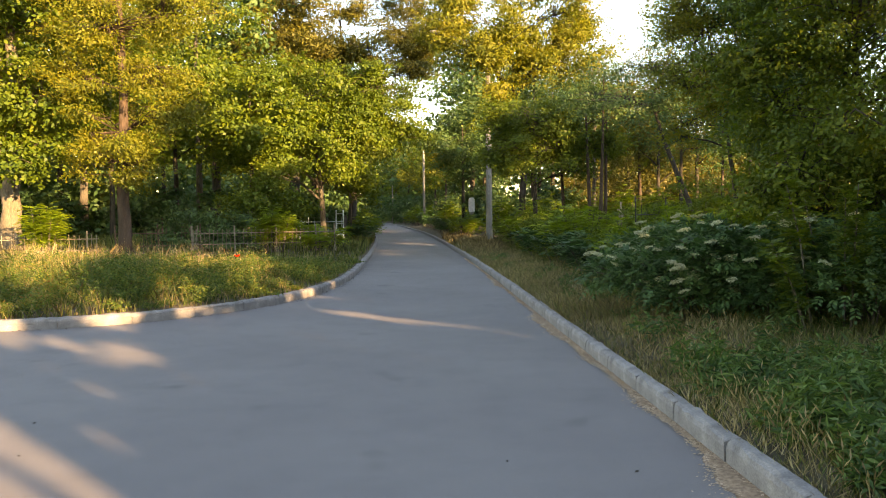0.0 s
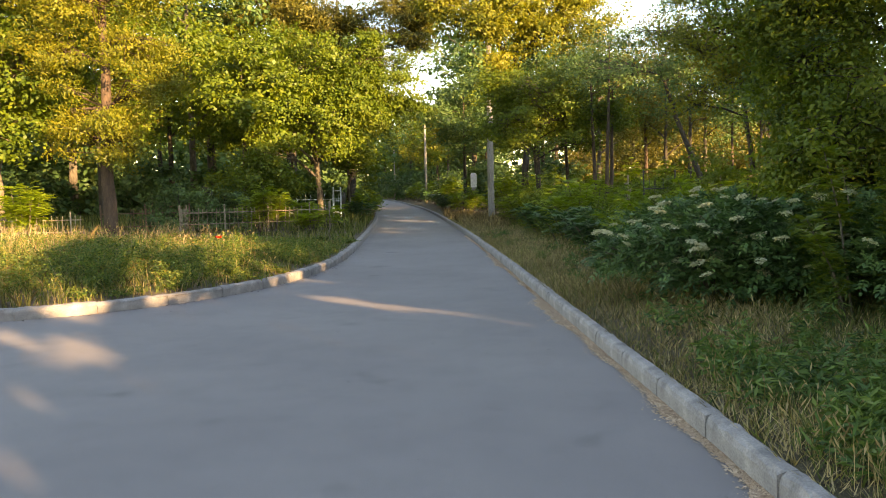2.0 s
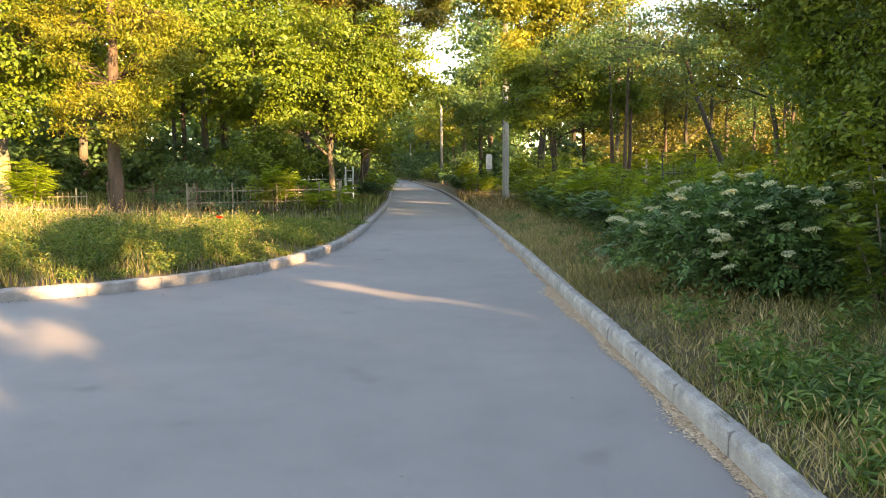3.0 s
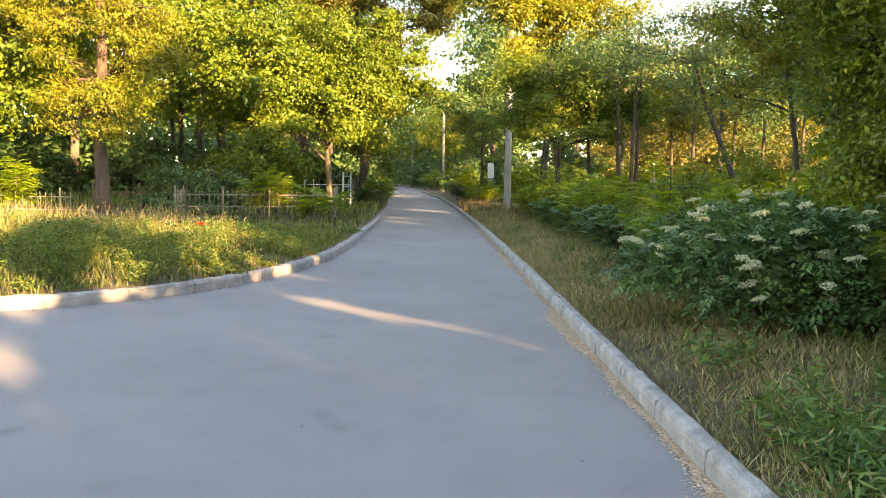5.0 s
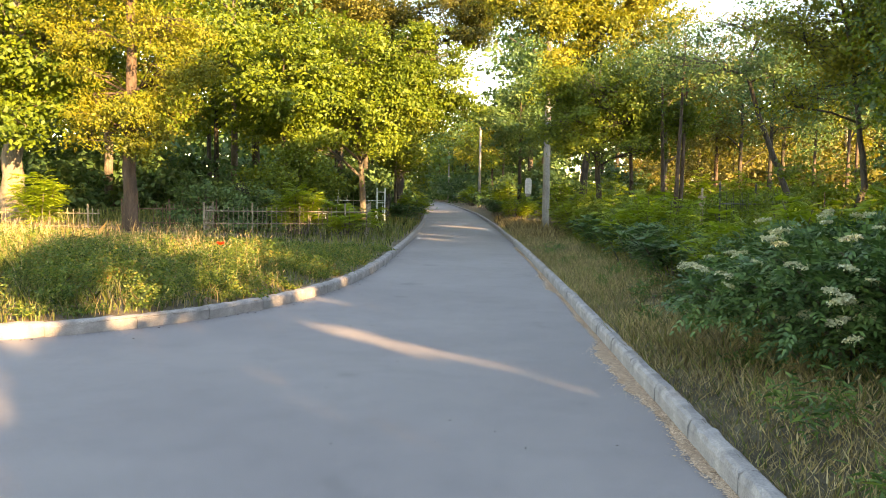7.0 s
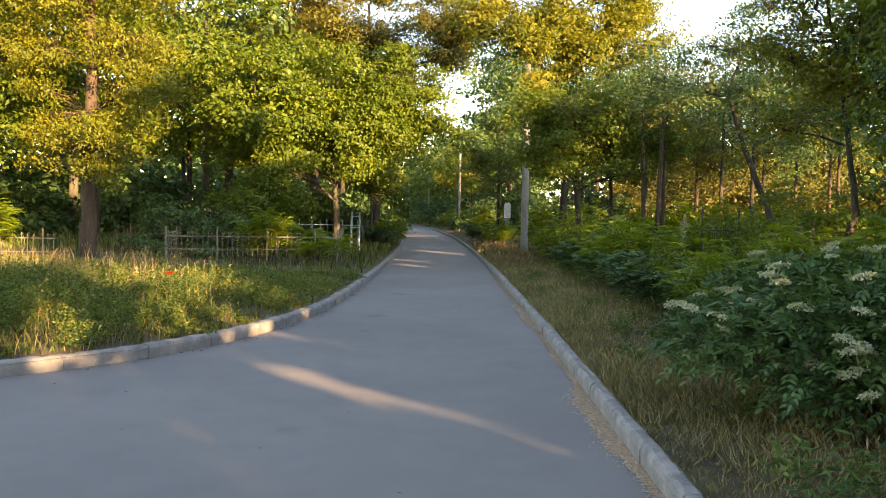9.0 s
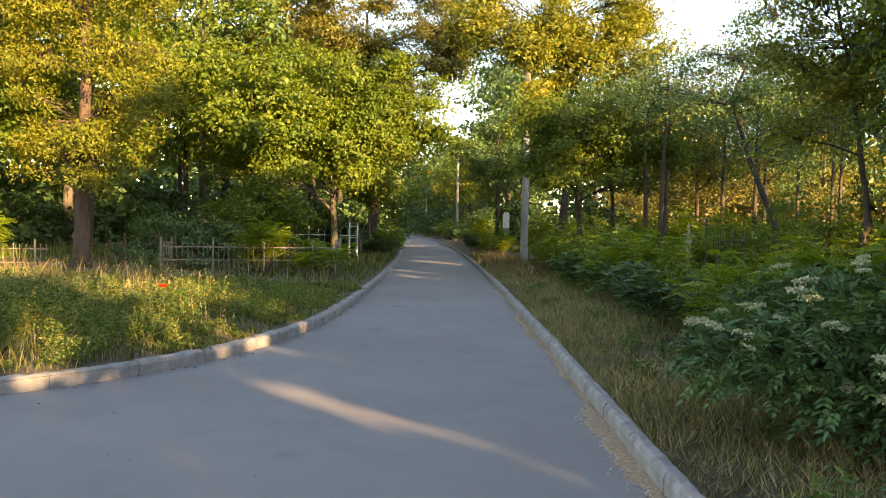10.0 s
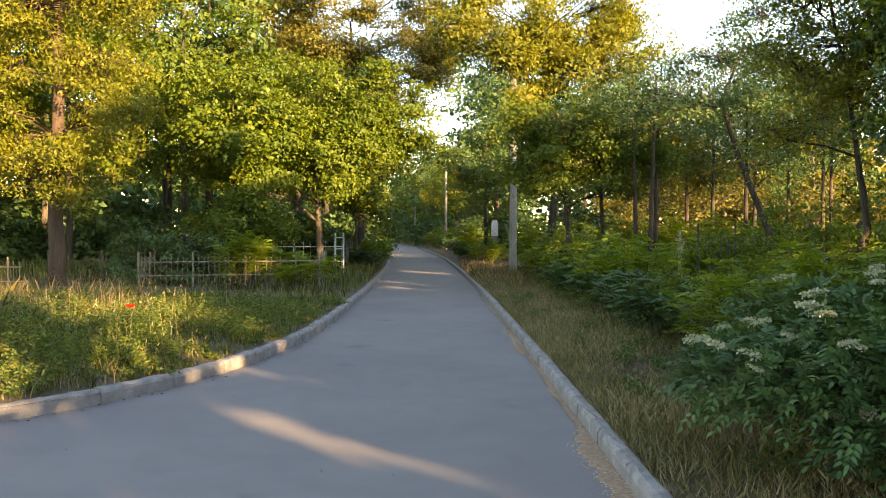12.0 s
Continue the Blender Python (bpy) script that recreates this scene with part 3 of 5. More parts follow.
tree((8.9, 24.7, 0.25), "leaning tree with a bent grey trunk and thin leaves", [(0, 0, -0.3), (-0.35, 0, 1.5), (-1.05, 0, 3.2), (-1.5, 0, 4.6), (-0.9, 0, 6.2)], 0.11,
     [(-2.6, 0, 4.7, 1.1, 1.0, 0.5, 26), (-0.7, -0.3, 4.4, 1.0, 1.0, 0.5, 24), (-1.6, 0, 5.8, 1.2, 1.1, 0.6, 30), (0.3, 0, 5.6, 1.2, 1.1, 0.6, 28), (-0.7, 0, 6.8, 1.2, 1.1, 0.5, 24), (0.9, 0, 4.2, 0.9, 0.9, 0.5, 16)],
     DEEP, BARK_DARK, per=75, spread=0.7, leaf_size=(0.1, 0.045), droop=0.5, seed=41, group="park trees")
tree((6.95, 17.5, 0.25), "thin curving tree with a forked trunk", [(0, 0, -0.3), (-0.05, 0, 0.9), (0.16, 0, 1.5), (0.0, 0, 2.6), (-0.15, 0, 3.6), (-0.6, 0, 5.6)], 0.085,
     [(-0.9, 0, 3.9, 0.8, 0.8, 0.4, 24), (0.5, 0.2, 4.0, 0.9, 0.8, 0.5, 28), (-0.7, 0, 5.0, 0.8, 0.8, 0.5, 26), (0.4, 0, 5.2, 0.9, 0.8, 0.5, 26), (-0.2, 0, 6.0, 1.0, 0.9, 0.5, 30), (1.4, 0, 4.8, 0.8, 0.8, 0.5, 24), (-1.0, 0.3, 2.9, 0.5, 0.5, 0.3, 10), (1.2, 0.2, 3.6, 0.8, 0.8, 0.5, 34), (0.0, 0.4, 4.5, 1.1, 0.9, 0.6, 46), (1.0, 0.3, 5.9, 1.0, 0.9, 0.6, 40), (-1.1, 0.2, 5.7, 0.7, 0.7, 0.5, 26), (2.0, 0.3, 4.2, 0.8, 0.8, 0.6, 30)],
     LOCUST, BARK_DARK, per=90, spread=0.6, leaf_size=(0.09, 0.04), droop=0.5, seed=42, group="park trees")
tree((8.6, 16.4, 0.25), "dark dense tree behind the curving one", [(0, 0, -0.3), (0.1, 0, 2.0), (-0.2, 0, 4.0), (0, 0, 7.5)], 0.13,
     [(-1.5, -0.2, 3.3, 0.8, 0.8, 0.6, 50), (-1.3, 0.1, 4.5, 1.0, 0.9, 0.7, 60), (-1.7, 0.0, 5.7, 0.9, 0.9, 0.6, 50), (-0.2, -0.3, 3.8, 1.1, 1.0, 0.9, 60), (-1.2, -0.2, 2.5, 0.6, 0.6, 0.5, 36), (-0.2, 0, 2.6, 0.9, 0.8, 0.7, 44), (0.3, 0, 5.3, 1.3, 1.1, 0.9, 60), (-0.5, 0, 6.9, 1.4, 1.2, 0.8, 60)],
     DEEP, BARK_DARK, per=80, spread=0.5, leaf_size=(0.095, 0.055), droop=0.5, seed=47, shell=0.2, group="park trees")
# its high boughs over verge and elder are unseen, added to shade both
tree((6.9, 12.0, 0.25), "large shaded tree hanging low beside the road", [(0, 0, -0.3), (0.1, 0, 1.6), (-0.2, 0, 3.2), (0, 0, 10)], 0.11,
     [(-1.25, 0.3, 2.9, 0.8, 0.8, 0.6, 60), (-1.3, -1.5, 2.3, 1.0, 1.0, 0.7, 64), (-1.2, 0.2, 3.5, 1.1, 1.0, 0.6, 64), (-0.2, -1.0, 2.6, 1.1, 1.0, 0.8, 64), (-0.9, 0, 4.7, 1.0, 1.0, 0.6, 56), (-0.6, -0.7, 4.0, 1.2, 1.1, 0.7, 64),
      (1.0, -0.4, 3.2, 1.2, 1.1, 0.8, 59), (-0.3, 0, 5.7, 1.2, 1.2, 0.7, 59), (1.0, 0, 6.2, 1.3, 1.2, 0.8, 59), (1.6, 0.2, 4.6, 1.2, 1.2, 0.8, 51), (-1.9, -1.6, 1.6, 0.8, 0.8, 0.4, 46), (-0.4, -1.2, 1.5, 1.0, 0.7, 0.5, 54), (-0.3, -5.0, 4.8, 1.4, 1.3, 0.8, 80), (-1.3, -3.0, 5.6, 1.2, 1.1, 0.7, 60), (-1.9, -4.1, 5.4, 1.2, 1.1, 0.7, 60), (-2.2, -5.3, 5.5, 1.2, 1.1, 0.7, 60), (0.3, -6.6, 5.2, 1.4, 1.2, 0.8, 60), (-1.6, -1.8, 6.0, 1.3, 1.2, 0.6, 90), (-0.4, -2.0, 5.9, 1.3, 1.2, 0.7, 90), (-2.5, -2.6, 6.1, 1.1, 1.1, 0.6, 70), (0.8, -2.6, 5.6, 1.2, 1.2, 0.7, 80)],
     BROAD, BARK_DARK, per=85, spread=0.5, leaf_size=(0.075, 0.042), droop=0.5, seed=43, shell=0.2, group="park trees")

# the deeper wood, from three kinds
kinds = [wood_tree(-21, 36, "tall tree in the deep wood", 4.2, 13.0, 3.8, BROAD, BARK_DARK, 51, n=230, per=30, size=(0.28, 0.18), trunk=0.2, group="wood", spread=1.2),
         wood_tree(-24, 29, "tall tree in the deep wood", 4.2, 12.0, 3.6, LOCUST, BARK, 52, n=220, per=30, size=(0.28, 0.16), trunk=0.18, group="wood", spread=1.2),
         wood_tree(-7.5, 62, "tall tree in the deep wood", 3.6, 14.5, 3.9, DEEP, BARK_DARK, 53, n=240, per=30, size=(0.3, 0.2), trunk=0.22, group="wood", spread=1.2)]
SPOTS = [(-18, 42, 0), (-11, 46, 2), (-24, 45, 1), (-15, 52, 0), (-8, 54, 0), (-30, 38, 2), (-21, 55, 2), (-30, 52, 0), (-12, 64, 1), (-20, 66, 0), (-7.5, 72, 0), (-9.5, 84, 2), (-14, 78, 2), (-9, 97, 1),
         (-13, 108, 0), (-12, 124, 2), (-17, 140, 0), (3.9, 92, 1), (6.5, 72, 2), (4.8, 64, 2), (10.5, 60, 0), (3.0, 104, 0), (7.5, 84, 0), (1.5, 120, 1), (-0.5, 134, 2), (6, 112, 2),
         (-3, 150, 0), (-6, 166, 2), (-9, 184, 1), (2, 168, 0), (15, 66, 1), (13, 82, 2), (20, 74, 0), (-17, 160, 1), (-24, 172, 2), (26, 60, 1), (31, 70, 2), (-6.6, 57, 2), (-6.4, 66, 1), (-7.2, 77, 0)]
rnd = random.Random(5)
for x, y, k in SPOTS:
    copy_thing(kinds[k], at(x, y, 0.1, rnd.uniform(0, 360), rnd.uniform(0.85, 1.15)))

# growth far behind the grove; the gold of the low light is put into its leaf colour
gold = wood_tree(17, 52, "shrub behind the grove, low sun's gold in its leaf colour", 0.4, 5.0, 2.6, GOLD_SUNLIT, BARK_RED, 61, n=130, per=28, size=(0.25, 0.15), trunk=0.09, group="golden growth", spread=1.0)
for x, y, s in [(21, 50, 0.9), (13, 56, 1.0), (25, 47, 0.8), (29, 52, 1.1), (18.5, 60, 1.2), (33, 48, 0.9), (24, 60, 1.2), (10.5, 52, 0.8)]:
    copy_thing(gold, at(x, y, 0.1, rnd.uniform(0, 360), s))
for i, (x, y, h) in enumerate([(15.5, 36.5, 8.0), (16.3, 37.5, 8.6), (14.8, 38.0, 7.4)]):
    wood_tree(x, y, "slim orange-barked tree with a thin crown", 3.8, h, 1.5, GOLD_SUNLIT, BARK_RED, 70 + i, n=36, per=40, size=(0.14, 0.06), trunk=0.1, group="slim stems", k=4)

# unseen trees added behind and beside the walker to keep the road in shade; low light comes through gaps cut in their
# leaves
ACROSS, TOWARDS = (0.78, 0.62), (0.62, -0.78)
# leafless holes (across, height, two radii), set where sun patches should fall
SUN_GAPS = [(5.6, 7.7, 0.5, 0.25), (7.4, 8.0, 0.6, 0.25), (8.8, 8.3, 0.4, 0.3), (15.2, 5.8, 0.25, 0.1), (16.4, 6.05, 0.35, 0.12), (17.8, 6.35, 0.35, 0.12), (19.0, 6.65, 0.3, 0.1), (20.0, 7.35, 0.3, 0.1), (6.98, 5.12, 0.1, 0.2), (6.93, 4.72, 0.03, 0.14), (7.15, 4.66, -0.02, 0.12), (5.98, 4.72, -0.03, 0.1), (25.9, 8.95, 0.6, 0.2), (3.05, 4.62, 0.15, 0.26), (3.3, 4.34, 0.08, 0.16), (4.05, 4.92, 0.2, 0.14), (10.15, 5.0, 0.12, 0.1),
        (10.4, 7.5, 0.3, 0.25), (0.9, 3.8, 0.45, 0.4), (2.6, 5.0, 0.3, 0.12), (5.0, 5.42, 0.4, 0.12), (3.9, 5.4, 0.25, 0.1), (6.6, 5.6, 0.3, 0.12), (13.2, 9.1, 0.7, 0.6),
        (8.3, 5.45, 0.3, 0.1), (19.2, 7.8, 0.4, 0.45), (20.8, 8.2, 0.2, 0.45), (26.5, 9.75, 0.35, 0.4), (33.5, 11.8, 0.35, 0.4), (16.5, 9.0, 0.5, 0.4), (11.3, 7.55, 0.22, 0.22), (10.7, 8.2, 0.35, 0.25), (12.3, 8.2, 0.3, 0.3), (13.0, 9.9, 0.3, 0.25), (13.4, 8.4, 0.4, 0.4), (11.0, 6.2, 0.3, 0.25)]


def shade_tree(l0, l1, solid, top, seed, leaf, bark, crown=99.0):
    rng = np.random.default_rng(seed)
    mid = (l0 + l1) / 2
    x0, y0 = 12.5 * TOWARDS[0] + mid * ACROSS[0], 12.5 * TOWARDS[1] + mid * ACROSS[1]
    root = thing("tree", (x0, y0, 0.1), "unseen leafy tree added to shade the road", "tree", "shade trees")
    V, F = [], []
    tube(V, F, [(0, 0, -0.3), (0.1, 0, top * 0.3), (-0.1, 0.1, top * 0.6), (0, 0, top * 0.85)], [0.24, 0.2, 0.13, 0.04], 8)
    for k in range(9):
        u, z = rng.uniform(l0 - mid, l1 - mid), rng.uniform(0.35, 0.9) * top
        tube(V, F, [(0, 0, z * 0.55), (u * 0.5 * ACROSS[0], u * 0.5 * ACROSS[1], z * 0.85), (u * ACROSS[0], u * ACROSS[1], z)], [0.09, 0.06, 0.02], 5)
    part("trunk", mesh_of("trunk", V, F, bark, True), root)
    n = int((l1 - l0 + 1.0) * top * 85)
    l, z, q = rng.uniform(l0 - 0.5, l1 + 0.5, n), rng.uniform(0.1, top, n), rng.normal(size=n) * 0.9
    h = z - q * math.tan(SUN_EL)
    keep = np.ones(n, bool)
    for gl, gh, rl, rh in SUN_GAPS:
        keep &= ((l - gl) / (rl + 0.25)) ** 2 + ((h - gh) / (rh + 0.2)) ** 2 > 1
    thin = np.clip((h - solid) / max(top - solid, 0.1), 0, 1)
    keep &= ~((h > solid) & (h < crown) & (patch(l, h * 1.3, 2.6, 17) < 0.56 + 0.36 * thin))
    # extra low leaves close stray holes that would let sun onto the road
    low = np.random.default_rng(seed + 500)
    more = int((l1 - l0 + 1.0) * 3.8 * 45)
    pts = np.concatenate([np.stack([l, z, q], axis=1)[keep], np.stack([low.uniform(l0 - 0.5, l1 + 0.5, more), low.uniform(0.1, 3.6, more), np.abs(low.normal(size=more)) * 0.5], axis=1)])
    pts = pts[~((np.abs(pts[:, 0] - 0.9) < 0.9) & (np.abs(pts[:, 1] - 3.9) < 0.8))]
    pts = np.stack([(pts[:, 0] - mid) * ACROSS[0] + pts[:, 2] * TOWARDS[0], (pts[:, 0] - mid) * ACROSS[1] + pts[:, 2] * TOWARDS[1], pts[:, 1]], axis=1)
    v = leaf_quads(rng, pts, 0.58, 0.43, 0.3)
    part("crown", fast_mesh("crown", v, 4, len(pts), leaf), root)


def patch(x, y, scale, seed):
    """A slow pattern over the plan from 0 to 1."""
    r = np.random.default_rng(seed)
    out = np.zeros(len(x))
    for k in range(6):
        a, f, p = r.uniform(0, 6.28), scale * r.uniform(0.6, 2.0), r.uniform(0, 6.28)
        out += np.sin((x * math.cos(a) + y * math.sin(a)) * f + p)
    return np.clip(0.5 + out / 6.0, 0, 1)


for i, (l0, l1, solid, top, crown) in enumerate([(-22, -14, 6.0, 9.8, 8.3), (-14, -7, 5.6, 9.8, 8.3), (-7, -1, 5.4, 9.0, 99), (-1, 4.2, 5.3, 8.7, 99), (4.2, 9.2, 5.5, 8.8, 99), (10.0, 14.5, 12.4, 13.6, 99),
                                                 (14.5, 20, 9.6, 11.6, 99), (20, 24.2, 9.4, 12.2, 99), (24.2, 27, 12.6, 14.0, 99), (27, 36, 8.3, 13.2, 10.8), (36, 42, 8.0, 12.0, 99), (42, 50, 7.5, 10.0, 99), (50, 60, 7.0, 9.5, 99)]):
    shade_tree(l0, l1, solid, top, 80 + i, (DEEP, BROAD)[i % 2], (BARK_DARK, BARK)[i % 2], crown)


def far_woods(name, label, line, thick, height, n, size, mat, seed):
    """A far belt of woodland, leaf mass by leaf mass, with an uneven top."""
    rng = np.random.default_rng(seed)
    P = np.array(line, float)
    d = np.concatenate([[0], np.cumsum(np.linalg.norm(np.diff(P, axis=0), axis=1))])
    s = rng.uniform(0, d[-1], n)
    x, y = np.interp(s, d, P[:, 0]) + rng.normal(size=n) * thick, np.interp(s, d, P[:, 1]) + rng.normal(size=n) * thick
    top = height * (0.7 + 0.6 * patch(s, s * 0, 0.35, seed))
    z = top * rng.random(n) ** 0.9
    v = leaf_quads(rng, np.stack([x, y, z], axis=1), size, size * 0.7, 0.3)
    tagged(new(name, fast_mesh(name, v, 4, n, mat)), label, "woodland", kind="stuff")


far_woods("far_wood", "dark far woodland behind the graves", [(-75, 45), (-45, 62), (-34, 75), (-26, 100), (-28, 150), (-30, 200)], 3.0, 11.0, 34000, 0.95, DEEP, 301)
far_woods("far_wood", "dark far woodland where the road bends away", [(-26, 205), (-10, 200), (2, 150), (6, 125), (12, 105), (24, 96)], 3.0, 13.0, 16000, 0.9, DEEP, 302)
far_woods("far_wood", "sunlit far woodland beyond the grove", [(24, 96), (45, 84), (75, 70), (95, 45)], 3.5, 10.0, 34000, 0.9, OLIVE, 303)


# ---------------------------------------------------------------- shrubs and saplings
def pinnate(rng, origin, axis, pairs, leaflet, rachis, droop=0.25, pointed=False):
    """Feathered leaves: pairs of leaflets along a rib from each origin along its axis."""
    out = []
    axis = unit(axis)
    side = unit(np.cross(axis, np.array([0, 0, 1.0]) + rng.normal(size=axis.shape) * 0.2))
    nrm = unit(np.cross(side, axis))
    n = len(origin)
    ln = (rachis * rng.uniform(0.7, 1.2, n))[:, None]
    for k in range(pairs + 1):
        f = 0.25 + 0.75 * k / pairs
        p = origin + axis * ln * f - np.array([0, 0, 1.0]) * ln * droop * f * f
        dirs = [axis] if k == pairs else [unit(side + axis * 0.55 - nrm * 0.15), unit(-side + axis * 0.55 - nrm * 0.15)]
        for d in dirs:
            s = unit(np.cross(d, nrm + rng.normal(size=d.shape) * 0.15))
            q = leaflet[0] * rng.uniform(0.8, 1.15, n)[:, None]
            w = leaflet[1] * rng.uniform(0.8, 1.15, n)[:, None]
            dn = np.array([0, 0, 1.0]) * q * 0.16
            if pointed:
                lift = np.array([0, 0, 1.0]) * w * 0.14
                out.append(np.stack([p, p + d * q * 0.28 + s * w * 0.46 + lift, p + d * q * 0.62 + s * w * 0.4 + lift - dn * 0.4, p + d * q - dn,
                                     p + d * q * 0.62 - s * w * 0.4 + lift - dn * 0.4, p + d * q * 0.28 - s * w * 0.46 + lift], axis=1))
            else:
                out.append(np.stack([p, p + d * q * 0.4 + s * w / 2, p + d * q - dn, p + d * q * 0.4 - s * w / 2], axis=1))
    return np.concatenate(out).reshape(-1, 3)


def sapling_shrub(place, label, leaf, seed, radius, height, stems=14, leaves=26, pairs=6, leaflet=(0.12, 0.04), rachis=0.42, group="shrubs", category="shrub", bark=None):
    rng = np.random.default_rng(seed)
    root = thing("shrub", place, label, category, group)
    V, F, O, A = [], [], [], []
    for i in range(stems):
        w = rng.uniform(0, 2 * math.pi)
        r = radius * math.sqrt(rng.uniform(0, 1))
        b = np.array([0.5 * r * math.cos(w), 0.5 * r * math.sin(w), -0.1])
        h = height * rng.uniform(0.6, 1.05) * (1 - 0.35 * (r / radius) ** 2)
        t = np.array([r * math.cos(w), r * math.sin(w), h])
        mid = (b + t) / 2 + np.array([0, 0, 0.15 * h])
        tube(V, F, [b, mid, t], [0.016, 0.011, 0.005], 4)
        for q in range(leaves):
            f = rng.uniform(0.15, 1.0) ** 0.7
            p = b * (1 - f) ** 2 + 2 * f * (1 - f) * mid + t * f * f
            O.append(p)
            a = rng.uniform(0, 2 * math.pi)
            A.append((math.cos(a), math.sin(a), rng.uniform(0.0, 1.1)))
    part("branchwork", mesh_of("branchwork", V, F, bark or BARK), root)
    verts = pinnate(rng, np.array(O), np.array(A), pairs, leaflet, rachis, 0.45)
    part("foliage", fast_mesh("foliage", verts, 4, len(verts) // 4, leaf), root)
    return root


UMBELS = []


def umbel_meshes():
    """Flat heads of tiny cream florets on short rays."""
    for s in range(3):
        rng = np.random.default_rng(900 + s)
        n = 150
        w, r = rng.uniform(0, 2 * math.pi, n), 0.075 * np.sqrt(rng.uniform(0, 1, n))
        c = np.stack([r * np.cos(w), r * np.sin(w), 0.04 - 2.2 * r ** 2 + rng.normal(size=n) * 0.006], axis=1)
        verts = leaf_quads(rng, c, 0.021, 0.019, -0.1, 0.9)
        stalk = np.array([[[-0.0015, 0, -0.04], [0.0015, 0, -0.04], [0.0015, 0, 0.03], [-0.0015, 0, 0.03]]]).reshape(-1, 3)
        UMBELS.append(fast_mesh("umbel", np.concatenate([verts, stalk]), 4, n + 1, UMBEL))


def elder_bush(place, label, seed, lumps, flowers):
    """A broad elder: many arching stems, five to seven leaflets a leaf, and flat flower heads held above the leaves."""
    rng = np.random.default_rng(seed)
    root = thing("elder_bush", place, label, "bush", "elder bushes")
    V, F, O, A, heads = [], [], [], [], []
    for (x, y, z, rx, ry, rz, n) in lumps:
        for i in range(7):
            w = rng.uniform(0, 6.28)
            top = np.array([x + rx * 0.7 * math.cos(w), y + ry * 0.7 * math.sin(w), z + rz * rng.uniform(0.2, 0.8)])
            foot = np.array([x * 0.45 + rng.normal() * 0.15, y * 0.45 + rng.normal() * 0.15, -0.15])
            tube(V, F, [foot, foot * 0.5 + top * 0.5 + np.array([0, 0, 0.25]), top], [0.018, 0.012, 0.006], 5)
        d = unit(rng.normal(size=(n, 3)))
        d[:, 2] = np.where(d[:, 2] < -0.35, -d[:, 2], d[:, 2])
        p = d * (rng.uniform(0.35, 1.0, n) ** 0.5)[:, None] * np.array([rx, ry, rz]) + np.array([x, y, z])
        O.append(p)
        a = d * np.array([1, 1, 0.4]) + rng.normal(size=(n, 3)) * 0.6
        A.append(a)
    O, A = np.concatenate(O), np.concatenate(A)
    keep = O[:, 2] > 0.12
    verts = pinnate(rng, O[keep], A[keep], 3, (0.066, 0.03), 0.14, 0.3, True)
    part("branchwork", mesh_of("branchwork", V, F, BARK), root)
    part("foliage", fast_mesh("foliage", verts, 6, len(verts) // 6, ELDER), root)
    for i in range(flowers):
        x, y, z, rx, ry, rz, n = lumps[i % len(lumps)]
        w, e = rng.uniform(2.9, 5.6), rng.uniform(0.15, 1.3)
        ob = part("flower_head", UMBELS[i % 3], root)
        ob.matrix_basis = pose(x + 1.04 * rx * math.cos(w) * math.cos(e), y + 1.04 * ry * math.sin(w) * math.cos(e), z + 1.03 * rz * math.sin(e) + 0.05,
                               rng.uniform(-22, 22) , rng.uniform(-22, 22), rng.uniform(0, 360)) @ Matrix.Diagonal((*[rng.uniform(0.6, 1.15)] * 3, 1))
    return root


umbel_meshes()
elder_bush((4.08, 10.4, 0.1), "dark green elder bush with flat cream flower heads", 101,
           [(-1.3, 0.5, 0.5, 0.5, 0.65, 0.38, 300), (-0.85, -0.1, 0.55, 0.65, 0.9, 0.52, 588), (-0.2, 0.4, 0.75, 0.85, 0.9, 0.55, 784), (0.5, -0.6, 0.66, 0.85, 0.8, 0.62, 840), (-0.6, 1.1, 0.66, 0.7, 0.8, 0.5, 503), (1.3, 0.1, 0.72, 0.9, 0.9, 0.62, 896), (0.1, -0.9, 0.45, 0.7, 0.55, 0.42, 588), (-0.35, -0.55, 0.7, 0.7, 0.6, 0.5, 588), (0.5, -1.0, 0.3, 0.8, 0.5, 0.3, 420), (-0.7, -0.5, 0.28, 0.55, 0.6, 0.28, 300), (1.3, -0.7, 0.4, 0.8, 0.6, 0.42, 420)], 96)
elder_bush((5.7, 9.2, 0.15), "dark leafy elder bush in deep shade", 102,
           [(-0.5, 0, 0.6, 0.8, 0.8, 0.6, 672), (0.5, 0.1, 0.75, 0.9, 0.9, 0.7, 728), (1.6, 0.3, 0.8, 0.9, 0.9, 0.7, 588), (-0.9, -0.6, 0.42, 0.7, 0.6, 0.45, 560)], 4)
weed_a = sapling_shrub((4.3, 14.0, 0.1), "low thicket of feathery green saplings", FRESH, 111, 1.15, 1.45, stems=22, leaves=26, pairs=5, leaflet=(0.1, 0.038), rachis=0.34, group="verge thicket")
weed_b = sapling_shrub((4.7, 15.5, 0.1), "low thicket of dark green leaves", ELDER, 112, 1.2, 1.1, stems=20, leaves=30, pairs=3, leaflet=(0.11, 0.055), rachis=0.24, group="verge thicket")
